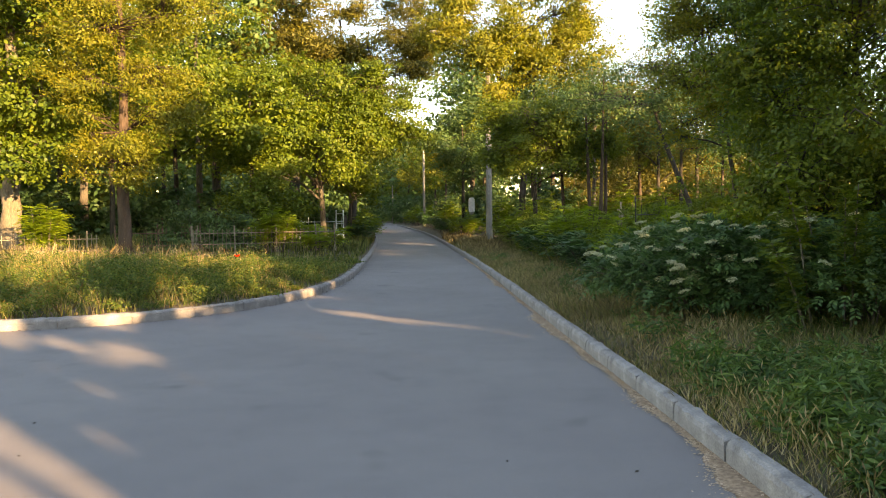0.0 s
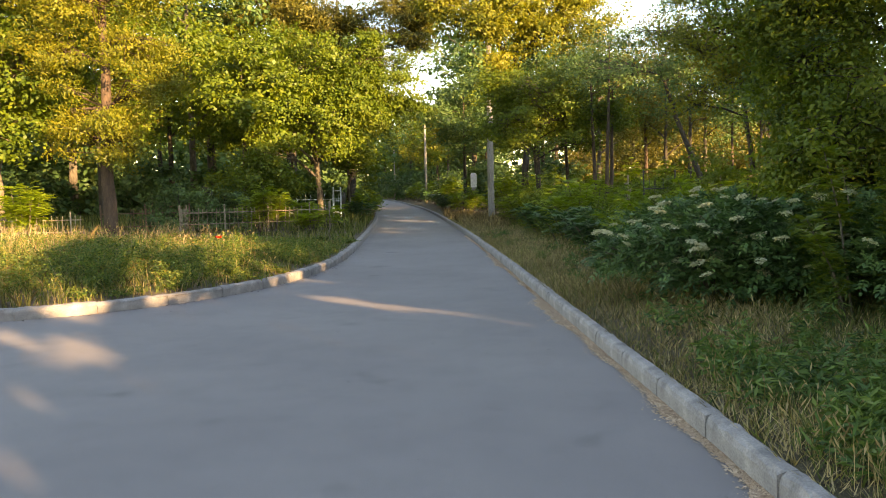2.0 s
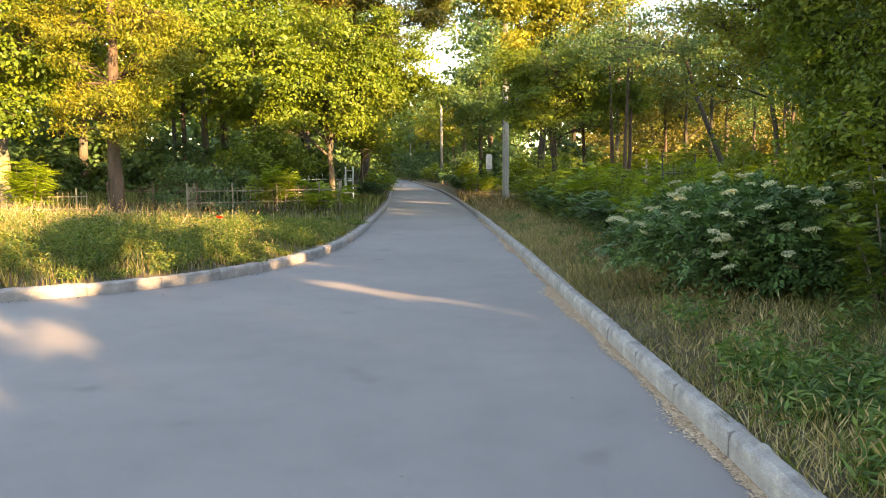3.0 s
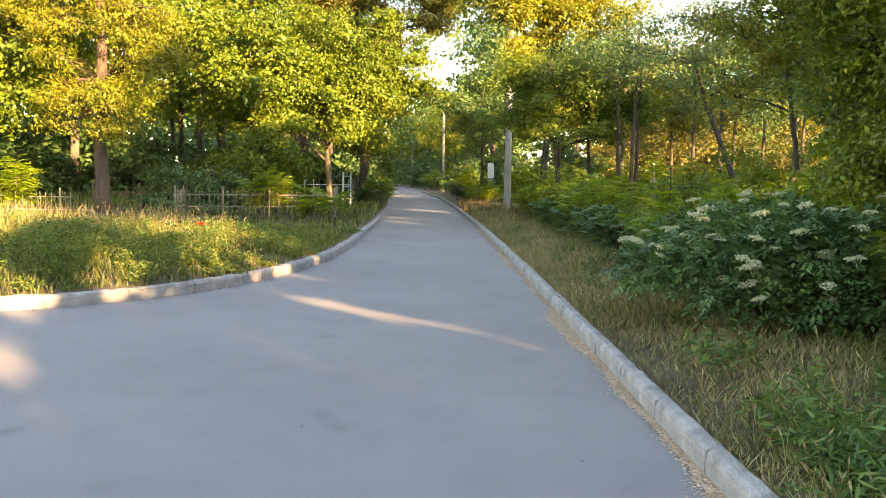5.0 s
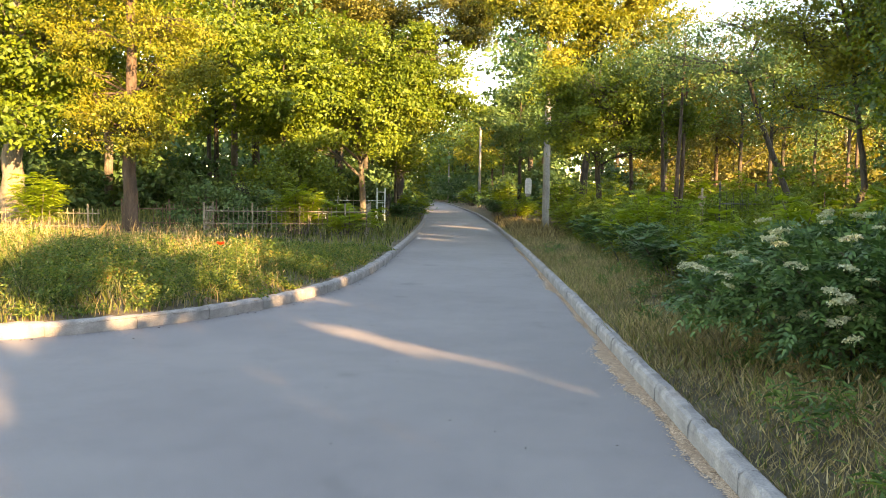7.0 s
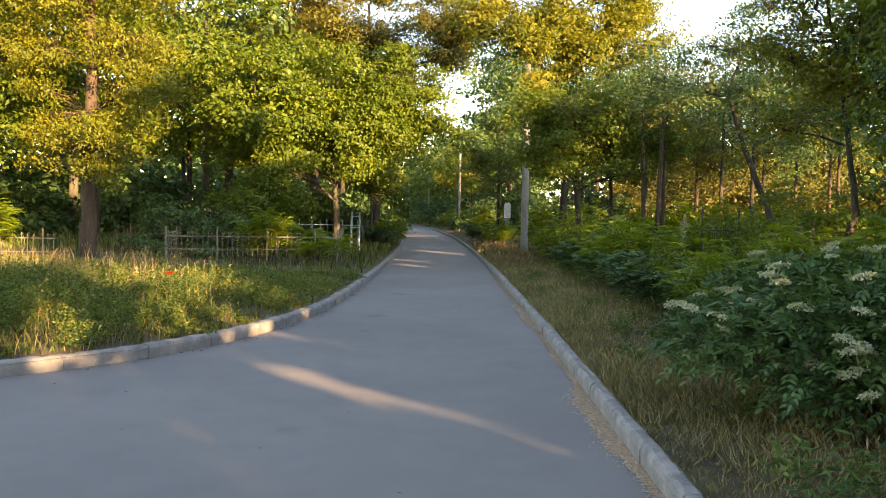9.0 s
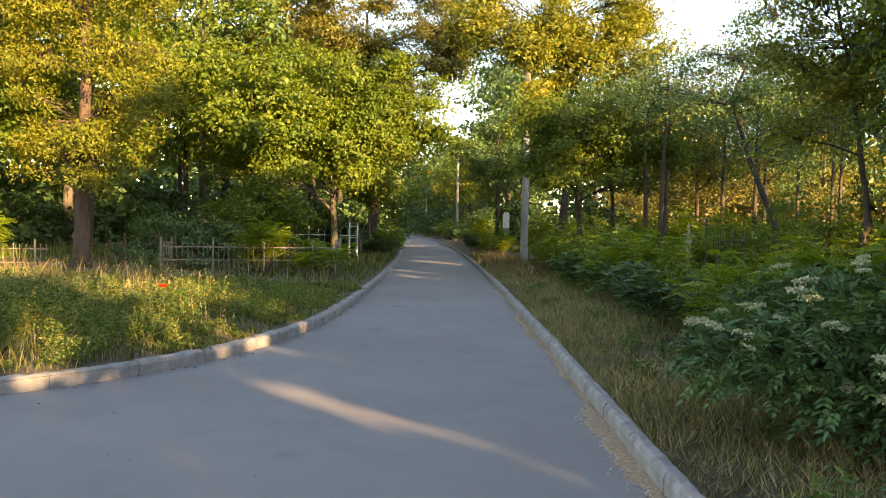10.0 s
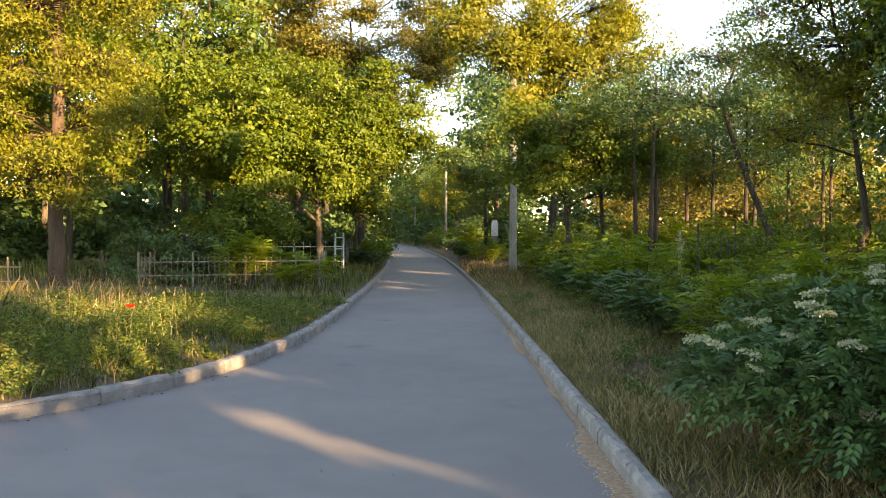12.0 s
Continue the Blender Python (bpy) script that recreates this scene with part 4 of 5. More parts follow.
for i, (x, y, s) in enumerate([(5.3, 14.2, 1.1), (4.1, 17.5, 0.9), (4.8, 18.5, 0.65), (6.0, 19.8, 0.65), (4.1, 20.5, 0.95), (4.7, 22.0, 1.1), (6.2, 22.5, 0.55), (4.2, 24.0, 1.0), (5.0, 25.5, 1.1), (4.3, 28.0, 1.0), (5.6, 28.3, 1.1),
                               (7.6, 21.6, 0.8), (4.6, 32.0, 1.1), (6.0, 33.5, 1.3), (4.5, 34.5, 0.9), (7.8, 27.8, 1.1), (9.6, 23.0, 1.2), (9.4, 28.6, 1.2), (11.5, 25.5, 1.2), (8.2, 32.0, 1.3), (8.2, 16.0, 1.3), (5.8, 16.8, 1.0), (10.2, 19.0, 1.3), (12.5, 22.0, 1.4), (11.0, 31.0, 1.4)]):
    copy_thing((weed_a, weed_b, weed_a)[i % 3], at(x, y, 0.15, 53 * i, s))
weed_c = wood_tree(8.1, 20.2, "rounded leafy green shrub in the verge thicket", 0.1, 1.75, 0.95, BROAD, BARK, 113, n=84, per=60, size=(0.085, 0.05), trunk=0.03, group="verge thicket", spread=0.45)
for i, (x, y, s) in enumerate([(6.4, 17.4, 1.0), (4.4, 23.2, 0.8), (4.2, 26.6, 0.85), (9.9, 24.6, 1.1), (8.8, 20.6, 1.0), (5.2, 29.6, 0.9), (9.0, 26.8, 1.1), (4.5, 16.8, 0.7), (10.8, 22.6, 1.2), (7.0, 31.0, 1.0)]):
    copy_thing(weed_c, at(x, y, 0.1, 47 * i, s))
sapling_shrub((4.75, 8.7, 0.1), "tall leafy young tree at the edge of the elder", BROAD, 114, 0.9, 2.2, stems=13, leaves=72, pairs=4, leaflet=(0.062, 0.03), rachis=0.2, group="verge thicket")
for i, (x, y, s) in enumerate([(3.0, 46.0, 1.0), (2.4, 56, 1.1), (3.4, 62, 1.6), (2.6, 68, 1.5), (2.9, 78, 1.7), (1.9, 84, 1.6), (5.0, 40, 1.5), (7.5, 38, 1.6), (10.5, 36, 1.7), (-2.9, 41.5, 1.0), (-2.7, 46, 1.0), (-3.4, 52, 1.3), (-4.2, 60, 1.4), (-4.8, 70, 1.5), (1.0, 96, 1.7), (0, 106, 1.7)]):
    copy_thing((weed_a, weed_b)[i % 2], at(x, y, 0.15, 91 * i, s))
sapling_shrub((-10.9, 24.2, 0.35), "bright green sapling clump by the pale trunk", FRESH, 121, 0.6, 1.65, stems=12, leaves=30, group="lawn shrubs")
sapling_shrub((-4.5, 26.6, 0.4), "bright green leafy sapling growing through the fence", FRESH, 122, 0.7, 1.4, stems=16, leaves=34, group="lawn shrubs")
sapling_shrub((-3.2, 27.2, 0.4), "spreading green sapling over the fence", FRESH, 123, 0.9, 0.85, stems=14, leaves=34, group="lawn shrubs")
tall_sapling = sapling_shrub((8.4, 35.5, 0.2), "tall bright green sapling clump in the sun", FRESH, 127, 1.2, 2.4, stems=16, leaves=34, group="shrubs")
sapling_shrub((7.2, 33.8, 0.2), "bright green sapling clump in the grove", FRESH, 128, 1.0, 1.8, stems=14, leaves=30, group="shrubs")
for i, (x, y, s) in enumerate([(10.2, 37.5, 1.1), (11.8, 35.0, 0.9), (6.4, 38.8, 1.0), (13.4, 37.0, 1.1), (9.8, 33.4, 0.8), (15.2, 34.8, 1.0), (5.6, 34.6, 0.7)]):
    copy_thing(tall_sapling, at(x, y, 0.15, 71 * i, s))
wood_tree(-5.6, 31.6, "leafy shrub among the graves, half in shade", 0.9, 3.4, 1.6, BROAD, BARK_DARK, 46, n=110, per=60, size=(0.12, 0.085), trunk=0.06, group="lawn shrubs", spread=0.6)
wood_tree(-7.4, 27.1, "round dark green lilac shrub by the fence", 0.2, 1.6, 1.15, DEEP, BARK_DARK, 124, n=80, per=60, size=(0.1, 0.07), trunk=0.05, group="lawn shrubs", spread=0.4)
wood_tree(-6.4, 29.0, "dark green shrub among the graves", 0.2, 1.4, 1.0, DEEP, BARK_DARK, 125, n=70, per=60, size=(0.1, 0.07), trunk=0.05, group="lawn shrubs", spread=0.4)
under = wood_tree(-12.0, 36.0, "dark undergrowth in the wood", 0.1, 2.2, 1.9, DEEP, BARK_DARK, 126, n=100, per=20, size=(0.25, 0.17), trunk=0.05, group="undergrowth", spread=0.6)
for i, (x, y, s) in enumerate([(-16, 34, 1.1), (-20, 33, 1.2), (-9.5, 40, 1.1), (-6, 44, 1.1), (-14, 44, 1.3), (-24, 36, 1.3), (-6.5, 50, 1.2), (-10, 52, 1.3), (-18, 48, 1.4), (-6, 58, 1.4), (-28, 44, 1.5), (-8, 78, 1.5),
                               (-9, 90, 1.5), (-11, 102, 1.7), (-13, 116, 1.8), (4, 74, 1.3), (5.5, 56, 1.3), (8.5, 50, 1.3), (2, 112, 1.7), (0, 126, 1.8), (-3, 142, 2.0), (-7, 160, 2.2), (-16, 130, 2.0), (-20, 39, 1.7), (-24, 41, 1.8), (-15.5, 39, 1.5), (-28, 47, 2.2), (-19, 46, 1.8), (-5, 52, 1.2), (-5.2, 63, 1.4), (-33, 45, 2.2)]):
    copy_thing(under, at(x, y, 0.1, 67 * i, s))


# ---------------------------------------------------------------- lamp posts, wires
def lamp_post(place, label, h, arm):
    root = thing("lamp_post", place, label, "lamp post", "lamp posts")
    V, F = [], []
    tube(V, F, [(0, 0, -0.3), (0, 0, h * 0.5), (0, 0, h)], [0.15, 0.13, 0.1], 10)
    part("post", mesh_of("post", V, F, POLE), root)
    if arm:
        V, F = [], []
        tube(V, F, [(0, 0, h - 0.5), (0, 0, h + 0.1), (-0.12, 0, h + 0.3), (-0.5, 0, h + 0.42), (-1.9, 0, h + 0.8)], [0.035] * 5, 7)
        arm_ob = part("arm", mesh_of("arm", V, F, POLE, True), root, "grey steel arm reaching over the road")
        V, F = [], []
        tube(V, F, [(-1.8, 0, h + 0.76), (-1.95, 0, h + 0.83), (-2.3, 0, h + 0.92), (-2.55, 0, h + 0.96)], [0.04, 0.085, 0.095, 0.05], 8)
        part("lamp_head", mesh_of("lamp_head", V, F, POLE, True), arm_ob, "grey lamp head")
        for z in (h - 0.5, h - 0.15):
            V, F = [], []
            tube(V, F, [(0, 0, z - 0.03), (0, 0, z + 0.03)], [0.135, 0.135], 10)
            part("clamp", mesh_of("clamp", V, F, DARK_IRON), root)
    return root


lamp_post((3.42, 36.0, 0.0), "tall grey concrete lamp post on the verge", 8.6, True)
lamp_post((1.3, 88.6, 0.0), "tall grey concrete lamp post beside the road", 8.9, False)
lamp_post((-3.4, 140.0, 0.0), "grey concrete lamp post in the shade", 8.5, False)


def wire(a, b, sag):
    V, F = [], []
    a, b = Vector(a), Vector(b)
    pts = [a.lerp(b, i / 24) - Vector((0, 0, sag * 4 * (i / 24) * (1 - i / 24))) for i in range(25)]
    tube(V, F, pts, [0.014] * 25, 5)
    tagged(new("overhead_wire", mesh_of("overhead_wire", V, F, WIRE)), "thin black overhead wire from the lamp post", "wire", "overhead wires")


wire((3.42, 36.0, 8.5), (10.2, -6.0, 9.4), 0.6)


# ---------------------------------------------------------------- fences, crosses, stones
def bar(parent, name, a, b, r, mat):
    V, F = [], []
    tube(V, F, [a, b], [r, r], 6)
    return part(name, mesh_of(name, V, F, mat), parent)


def fence(a, b, z, label, mat, h=0.55, gap=0.16, seed=0, finial=True, posts=1.3, top=0.0, tilt=3.0, group="grave fences"):
    """A low iron fence: posts, two rails and pickets, each a piece of its own."""
    rng = random.Random(seed)
    a, b = Vector((*a, 0)), Vector((*b, 0))
    L, ang = (b - a).length, math.degrees(math.atan2(b.y - a.y, b.x - a.x))
    root = thing("grave_fence", pose(a.x, a.y, z, 0, 0, ang), label, "fence", group)
    bar(root, "rail", (0, 0, h * 0.86), (L, 0, h * 0.86 + top), 0.017, mat)
    bar(root, "rail", (0, 0, h * 0.18), (L, 0, h * 0.18), 0.015, mat)
    V, F = [], []
    tube(V, F, [(0, 0, -0.1), (0, 0, h * 0.98), (0, 0, h * 1.03), (0, 0, h * 1.12)], [0.008, 0.008, 0.018, 0.002] if finial else [0.008] * 4, 5)
    picket = mesh_of("picket", V, F, mat)
    V, F = [], []
    tube(V, F, [(0, 0, -0.2), (0, 0, h * 1.25), (0, 0, h * 1.3), (0, 0, h * 1.36)], [0.024, 0.024, 0.03, 0.004], 7)
    post = mesh_of("post", V, F, mat)
    x = 0.0
    while x < L:
        if rng.random() > 0.06:
            ob = part("picket", picket, root)
            ob.matrix_basis = pose(x, 0, rng.uniform(-0.02, 0.02), rng.uniform(-tilt, tilt), rng.uniform(-tilt, tilt), 0)
        x += gap
    for k in range(int(L / posts) + 1):
        ob = part("post", post, root)
        ob.matrix_basis = pose(min(k * posts, L), 0.0, 0, rng.uniform(-1, 1), rng.uniform(-2, 2), 0)
    return root


fence((-16.5, 24.6), (-9.7, 25.2), 0.4, "low cream-painted picket fence in the long grass", PAINT_PALE_LIT, 0.52, 0.13, 1)
fence((-9.6, 26.4), (-7.0, 26.9), 0.45, "low rusty iron fence behind the tall tree", RUST, 0.6, 0.12, 2, finial=True)
fence((-6.9, 25.4), (-2.6, 26.8), 0.53, "low weathered cream iron grave fence with finials", PAINT, 0.5, 0.13, 3)
fence((-6.9, 25.4), (-7.5, 30.0), 0.53, "low weathered cream iron grave fence with finials", PAINT, 0.5, 0.17, 4)
fence((-2.6, 26.8), (-3.0, 31.0), 0.53, "low weathered cream iron grave fence with finials", PAINT, 0.5, 0.17, 5)
fence((-9.5, 31.0), (-6.0, 31.2), 0.45, "rusty iron fence round a grave in the shade", RUST, 0.75, 0.14, 6)
fence((-7.2, 37.2), (-3.2, 37.5), 0.45, "pale blue iron grave fence", PAINT_BLUE, 0.85, 0.3, 7, finial=False, posts=2.0)
fence((-3.2, 37.5), (-3.5, 43.0), 0.4, "dark iron grave fence along the road", DARK_IRON, 0.8, 0.2, 8, finial=False)
fence((7.1, 25.4), (9.2, 26.6), 0.35, "low dark iron grave fence in the thicket", DARK_IRON, 1.2, 0.14, 9, finial=False)
fence((9.2, 26.6), (13.0, 27.4), 0.35, "low cream grave fence in the sunlit grass", PAINT, 0.9, 0.16, 10, finial=True)
# tall pale post with a small gate frame at the corner of the blue fence
gate = thing("gate_frame", (-3.2, 37.3, 0.3), "pale blue upright gate frame of a grave plot", "gate")
for k, x in enumerate((0.0, -0.32)):
    bar(gate, "post", (x, 0, -0.2), (x, 0, 1.42), 0.035, PAINT_BLUE)
for z in (0.3, 0.8, 1.25):
    bar(gate, "crossbar", (-0.32, 0, z), (0, 0, z), 0.02, PAINT_BLUE)


def grave_cross(place, label, h, mat):
    root = thing("grave_cross", place, label, "cross", "grave crosses")
    for x in (-0.028, 0.028):
        bar(root, "upright", (x, 0, -0.3), (x, 0, h * 0.7), 0.016, mat)
    V, F = [], []
    box(V, F, (-0.025, -0.014, h * 0.64), (0.025, 0.014, h))
    head = part("head", mesh_of("head", V, F, mat), root)
    V, F = [], []
    box(V, F, (-0.11, -0.012, h * 0.82), (0.11, 0.012, h * 0.855))
    part("arm", mesh_of("arm", V, F, mat), root)
    V, F = [], []
    tube(V, F, [(0, -0.03, h * 0.72), (0, -0.016, h * 0.72)], [0.09, 0.09], 12)
    part("plate", mesh_of("plate", V, F, mat), head, "small round white plate")
    return root


grave_cross(pose(6.5, 25.0, 0.25, 0, 0, 5), "thin pale metal grave cross with a plate", 1.55, PAINT_PALE_LIT)
root = thing("marker_pillar", (4.0, 54.5, 0.1), "narrow pillar with a white upper half", "pillar")
V, F = [], []
box(V, F, (-0.16, -0.12, -0.3), (0.16, 0.12, 1.5))
part("base", mesh_of("base", V, F, POLE), root)
V, F = [], []
box(V, F, (-0.2, -0.15, 1.5), (0.2, 0.15, 2.35))
box(V, F, (-0.15, -0.11, 2.35), (0.15, 0.11, 2.45))
part("head", mesh_of("head", V, F, WHITE), root, "white painted top")


def headstone(place, label, w, h, mat):
    V, F = [], []
    prof = [(-w / 2, -0.2), (w / 2, -0.2), (w / 2, h * 0.8), (w * 0.3, h * 0.95), (0, h), (-w * 0.3, h * 0.95), (-w / 2, h * 0.8)]
    for y in (-0.05, 0.05):
        V.extend([(x, y, z) for x, z in prof])
    n = len(prof)
    F.append(tuple(range(n)))
    F.append(tuple(range(2 * n - 1, n - 1, -1)))
    for k in range(n):
        q = (k + 1) % n
        F.append((k, k + n, q + n, q))
    ob = new("headstone", mesh_of("headstone", V, F, mat))
    ob.matrix_basis = place
    return tagged(ob, label, "headstone", "headstones")


headstone(pose(-8.6, 35.0, 0.4, 0, 0, 6), "dark upright headstone under the trees", 0.6, 1.5, STONE)
headstone(pose(-7.6, 34.2, 0.4, 0, 0, -4), "dark upright headstone under the trees", 0.5, 1.2, STONE)
headstone(pose(-15.0, 30.5, 0.4, 0, 0, 4), "dark upright headstone under the trees", 0.6, 1.1, STONE)
headstone(pose(11.3, 25.6, 0.3, 0, 0, -12), "dark upright headstone among the bushes", 0.42, 1.75, STONE)


# ---------------------------------------------------------------- grass
def blades(name, label, x, y, z, height, width, mat, seed, lean=0.35, simple=False):
    rng = np.random.default_rng(seed)
    n = len(x)
    w = rng.uniform(0, 2 * math.pi, n)
    b = np.stack([x, y, z - 0.03], axis=1)
    s = np.stack([np.cos(w), np.sin(w), np.zeros(n)], axis=1) * (width * rng.uniform(0.6, 1.4, n) / 2)[:, None]
    a = rng.uniform(0, 2 * math.pi, n)
    h = (height * rng.uniform(0.5, 1.2, n))[:, None]
    d = np.stack([np.cos(a), np.sin(a), np.zeros(n)], axis=1) * (lean * rng.uniform(0.2, 1.3, n))[:, None]
    up = np.array([0, 0, 1.0])
    mid, tip = b + up * h * 0.6 + d * h * 0.4, b + up * h + d * h * 1.1
    if simple:
        v = np.stack([b - s, b + s, tip], axis=1).reshape(-1, 3)
        return tagged(new(name, fast_mesh(name, v, 3, n, mat)), label, "grass", kind="stuff")
    v = np.stack([b - s, b + s, mid + s * 0.8, tip, mid - s * 0.8], axis=1).reshape(-1, 3)
    return tagged(new(name, fast_mesh(name, v, 5, n, mat)), label, "grass", kind="stuff")


def lawn_spots(n, seed, far=False):
    rng = np.random.default_rng(seed)
    x, y = rng.uniform(-24, -1.4, n), rng.uniform(10.6, 46 if far else 24, n)
    g = left_gap(x, y)
    k = g > 0.22
    return x[k], y[k], g[k], rng


def meadow():
    x, y, g, rng = lawn_spots(66000, 201)
    p = patch(x, y, 0.9, 3)
    tall = np.where(g < 0.8, 0.13 + 0.12 * g / 0.8, 0.25) * (0.6 + 0.8 * p) * np.clip((26 - y) / 8, 0.35, 1)
    dry = rng.random(len(x)) < 0.09 + 0.45 * np.clip(patch(x, y, 0.7, 8) - 0.55, 0, 1) * 2 + 0.35 * (g < 0.7)
    z = lawn_z(g)
    blades("meadow_grass", "tall uncut green grass on the bank", x[~dry], y[~dry], z[~dry], tall[~dry], 0.0115, GRASS, 1, 0.6)
    blades("dry_grass", "dry straw-coloured grass among the green", x[dry], y[dry], z[dry], tall[dry] * 1.1, 0.010, STRAW, 2, 0.55)
    x, y, g, rng = lawn_spots(34000, 202, True)
    blades("far_meadow_grass", "tall uncut green grass under the trees", x, y, lawn_z(g), (0.22 + 0.3 * patch(x, y, 0.8, 21)) * np.where(y < 28, 0.5, 1.0), 0.022, GRASS, 3)
    x, y, g, rng = lawn_spots(30000, 206)
    keep = (y < 24) & (x > -13)
    weed_clumps("meadow_weeds", "bushy green weeds in the long grass", x[keep], y[keep], g[keep], lawn_z, 1500, 140, (0.14, 0.42), (0.2, 0.62), (0.054, 0.021), 203, WEED)


def weed_clumps(name, label, x, y, g, level, count, leaves, radius, height, leaf, seed, mat):
    """Bushy weeds: each clump a leafy dome of many upright stems, on places of the plan picked from x and y."""
    rng = np.random.default_rng(seed)
    near = rng.permutation(len(x))[:count]
    x, y, g = x[near], y[near], g[near]
    r = rng.uniform(*radius, count)
    hh = rng.uniform(*height, count) * (0.6 + 0.8 * patch(x, y, 1.6, 44)) * np.where(g < 0.5, 0.6, 1.0) * np.clip((24 - y) / 7, 0.35, 1)
    stems = 14
    each = max(leaves // stems, 1)
    idx = np.repeat(np.arange(count), stems)
    a, q = rng.uniform(0, 6.28, len(idx)), np.sqrt(rng.random(len(idx)))
    top = hh[idx] * (1 - 0.45 * q ** 2) * rng.uniform(0.7, 1.15, len(idx))
    sx, sy = x[idx] + r[idx] * q * np.cos(a), y[idx] + r[idx] * q * np.sin(a)
    k = np.repeat(np.arange(len(idx)), each)
    f = rng.uniform(0.15, 1.0, len(k)) ** 0.7
    pts = np.stack([sx[k] * f + x[idx][k] * (1 - f) + rng.normal(size=len(k)) * 0.02, sy[k] * f + y[idx][k] * (1 - f) + rng.normal(size=len(k)) * 0.02, level(g)[idx][k] + top[k] * f], axis=1)
    v = leaf_quads(rng, pts, leaf[0], leaf[1], 0.1, 0.7)
    tagged(new(name, fast_mesh(name, v, 4, len(k), mat)), label, "weeds", kind="stuff")


def verge_grass():
    rng = np.random.default_rng(301)
    n = 220000
    y = -2.5 + 44 * rng.random(n) ** 1.6
    o = 0.14 + 5.5 * rng.random(n) ** 1.2
    x = right_x(y) + o
    z = verge_z(o)
    green = np.clip((7.6 - y) / 2.4, 0, 1) * np.clip((o - 0.2) / 0.4, 0, 1)
    d = rng.random(len(x)) < 0.82 - 0.66 * green - 0.5 * np.clip((o - 1.3) / 0.6, 0, 1)
    tall = (0.09 + 0.13 * patch(x, y, 1.3, 31)) * np.where(o < 0.4, 0.8, 1.0)
    blades("verge_straw", "short dry grass along the kerb", x[d], y[d], z[d], tall[d], 0.0125, STRAW, 4, 1.1, True)
    blades("verge_green", "green grass and weeds beside the kerb", x[~d], y[~d], z[~d], tall[~d] * 1.25, 0.0135, GRASS, 5, 0.9, True)
    n = 6000
    y = 1.5 + 30 * rng.random(n) ** 1.7
    o = 0.4 + 4.5 * rng.random(n)
    x = right_x(y) + o
    keep = rng.random(n) < np.clip((8.0 - y) / 2.5, 0.1, 1)
    weed_clumps("verge_weeds", "leafy green weeds beside the kerb", x[keep], y[keep], o[keep], verge_z, 1150, 98, (0.12, 0.3), (0.14, 0.36), (0.1, 0.02), 302, LUSH)


def dry_clump():
    rng = np.random.default_rng(311)
    n = 5000
    y = rng.uniform(30, 46, n)
    o = 0.25 + 1.6 * rng.random(n)
    blades("dry_clump", "tall dry orange-brown grass at the foot of the lamp post", right_x(y) + o, y, verge_z(o), 0.2 + 0.3 * patch(y, o * 3, 0.9, 5), 0.02, STRAW, 6, 0.4)


def seed_heads(name, label, x, y, z, height, seed):
    """Bent stalks of wild barley, each with a fat pale ear."""
    rng = np.random.default_rng(seed)
    n = len(x)
    a = rng.uniform(0, 6.28, n)
    lean = rng.uniform(0.05, 0.4, n)
    d = np.stack([np.cos(a) * lean, np.sin(a) * lean, np.ones(n)], axis=1)
    b = np.stack([x, y, z - 0.02], axis=1)
    h = (height * rng.uniform(0.7, 1.2, n))[:, None]
    tip = b + d * h
    s = np.stack([-np.sin(a), np.cos(a), np.zeros(n)], axis=1)
    ear = unit(d + np.stack([np.cos(a), np.sin(a), np.zeros(n)], axis=1) * 0.5) * rng.uniform(0.05, 0.09, n)[:, None]
    out = [np.stack([b - s * 0.0015, b + s * 0.0015, tip + s * 0.0015, tip - s * 0.0015], axis=1)]
    for w in (s, unit(np.cross(s, ear))):
        out.append(np.stack([tip, tip + ear * 0.4 + w * 0.006, tip + ear, tip + ear * 0.4 - w * 0.006], axis=1))
    v = np.concatenate(out).reshape(-1, 3)
    tagged(new(name, fast_mesh(name, v, 4, 3 * n, STRAW)), label, "grass", kind="stuff")


def ears():
    rng = np.random.default_rng(321)
    n = 3000
    y = 1.8 + 26 * rng.random(n) ** 1.5
    o = 0.22 + 1.5 * rng.random(n) ** 1.3
    keep = patch(y, o * 2, 1.9, 12) > 0.4
    y, o = y[keep], o[keep]
    seed_heads("verge_barley", "wild barley with pale ears along the kerb", right_x(y) + o, y, verge_z(o), np.full(len(y), 0.2), 8)
    x, y, g, r = lawn_spots(5000, 204)
    keep = patch(x, y, 0.8, 14) > 0.52
    x, y, g = x[keep], y[keep], g[keep]
    seed_heads("meadow_barley", "tall seeding grass with pale ears on the bank", x, y, lawn_z(g), np.where(g < 0.8, 0.28, 0.48), 9)
    x, y, g, r = lawn_spots(16000, 205)
    keep = (y > 16.5) & (y < 22.8) & (x < -5.2) & (x > -14)
    x, y, g = x[keep], y[keep], g[keep]
    blades("feather_grass", "soft feathery dry grass on the crest of the bank", x, y, lawn_z(g), np.full(len(x), 0.5), 0.007, STRAW, 10, 0.5)


meadow()
verge_grass()
dry_clump()
ears()


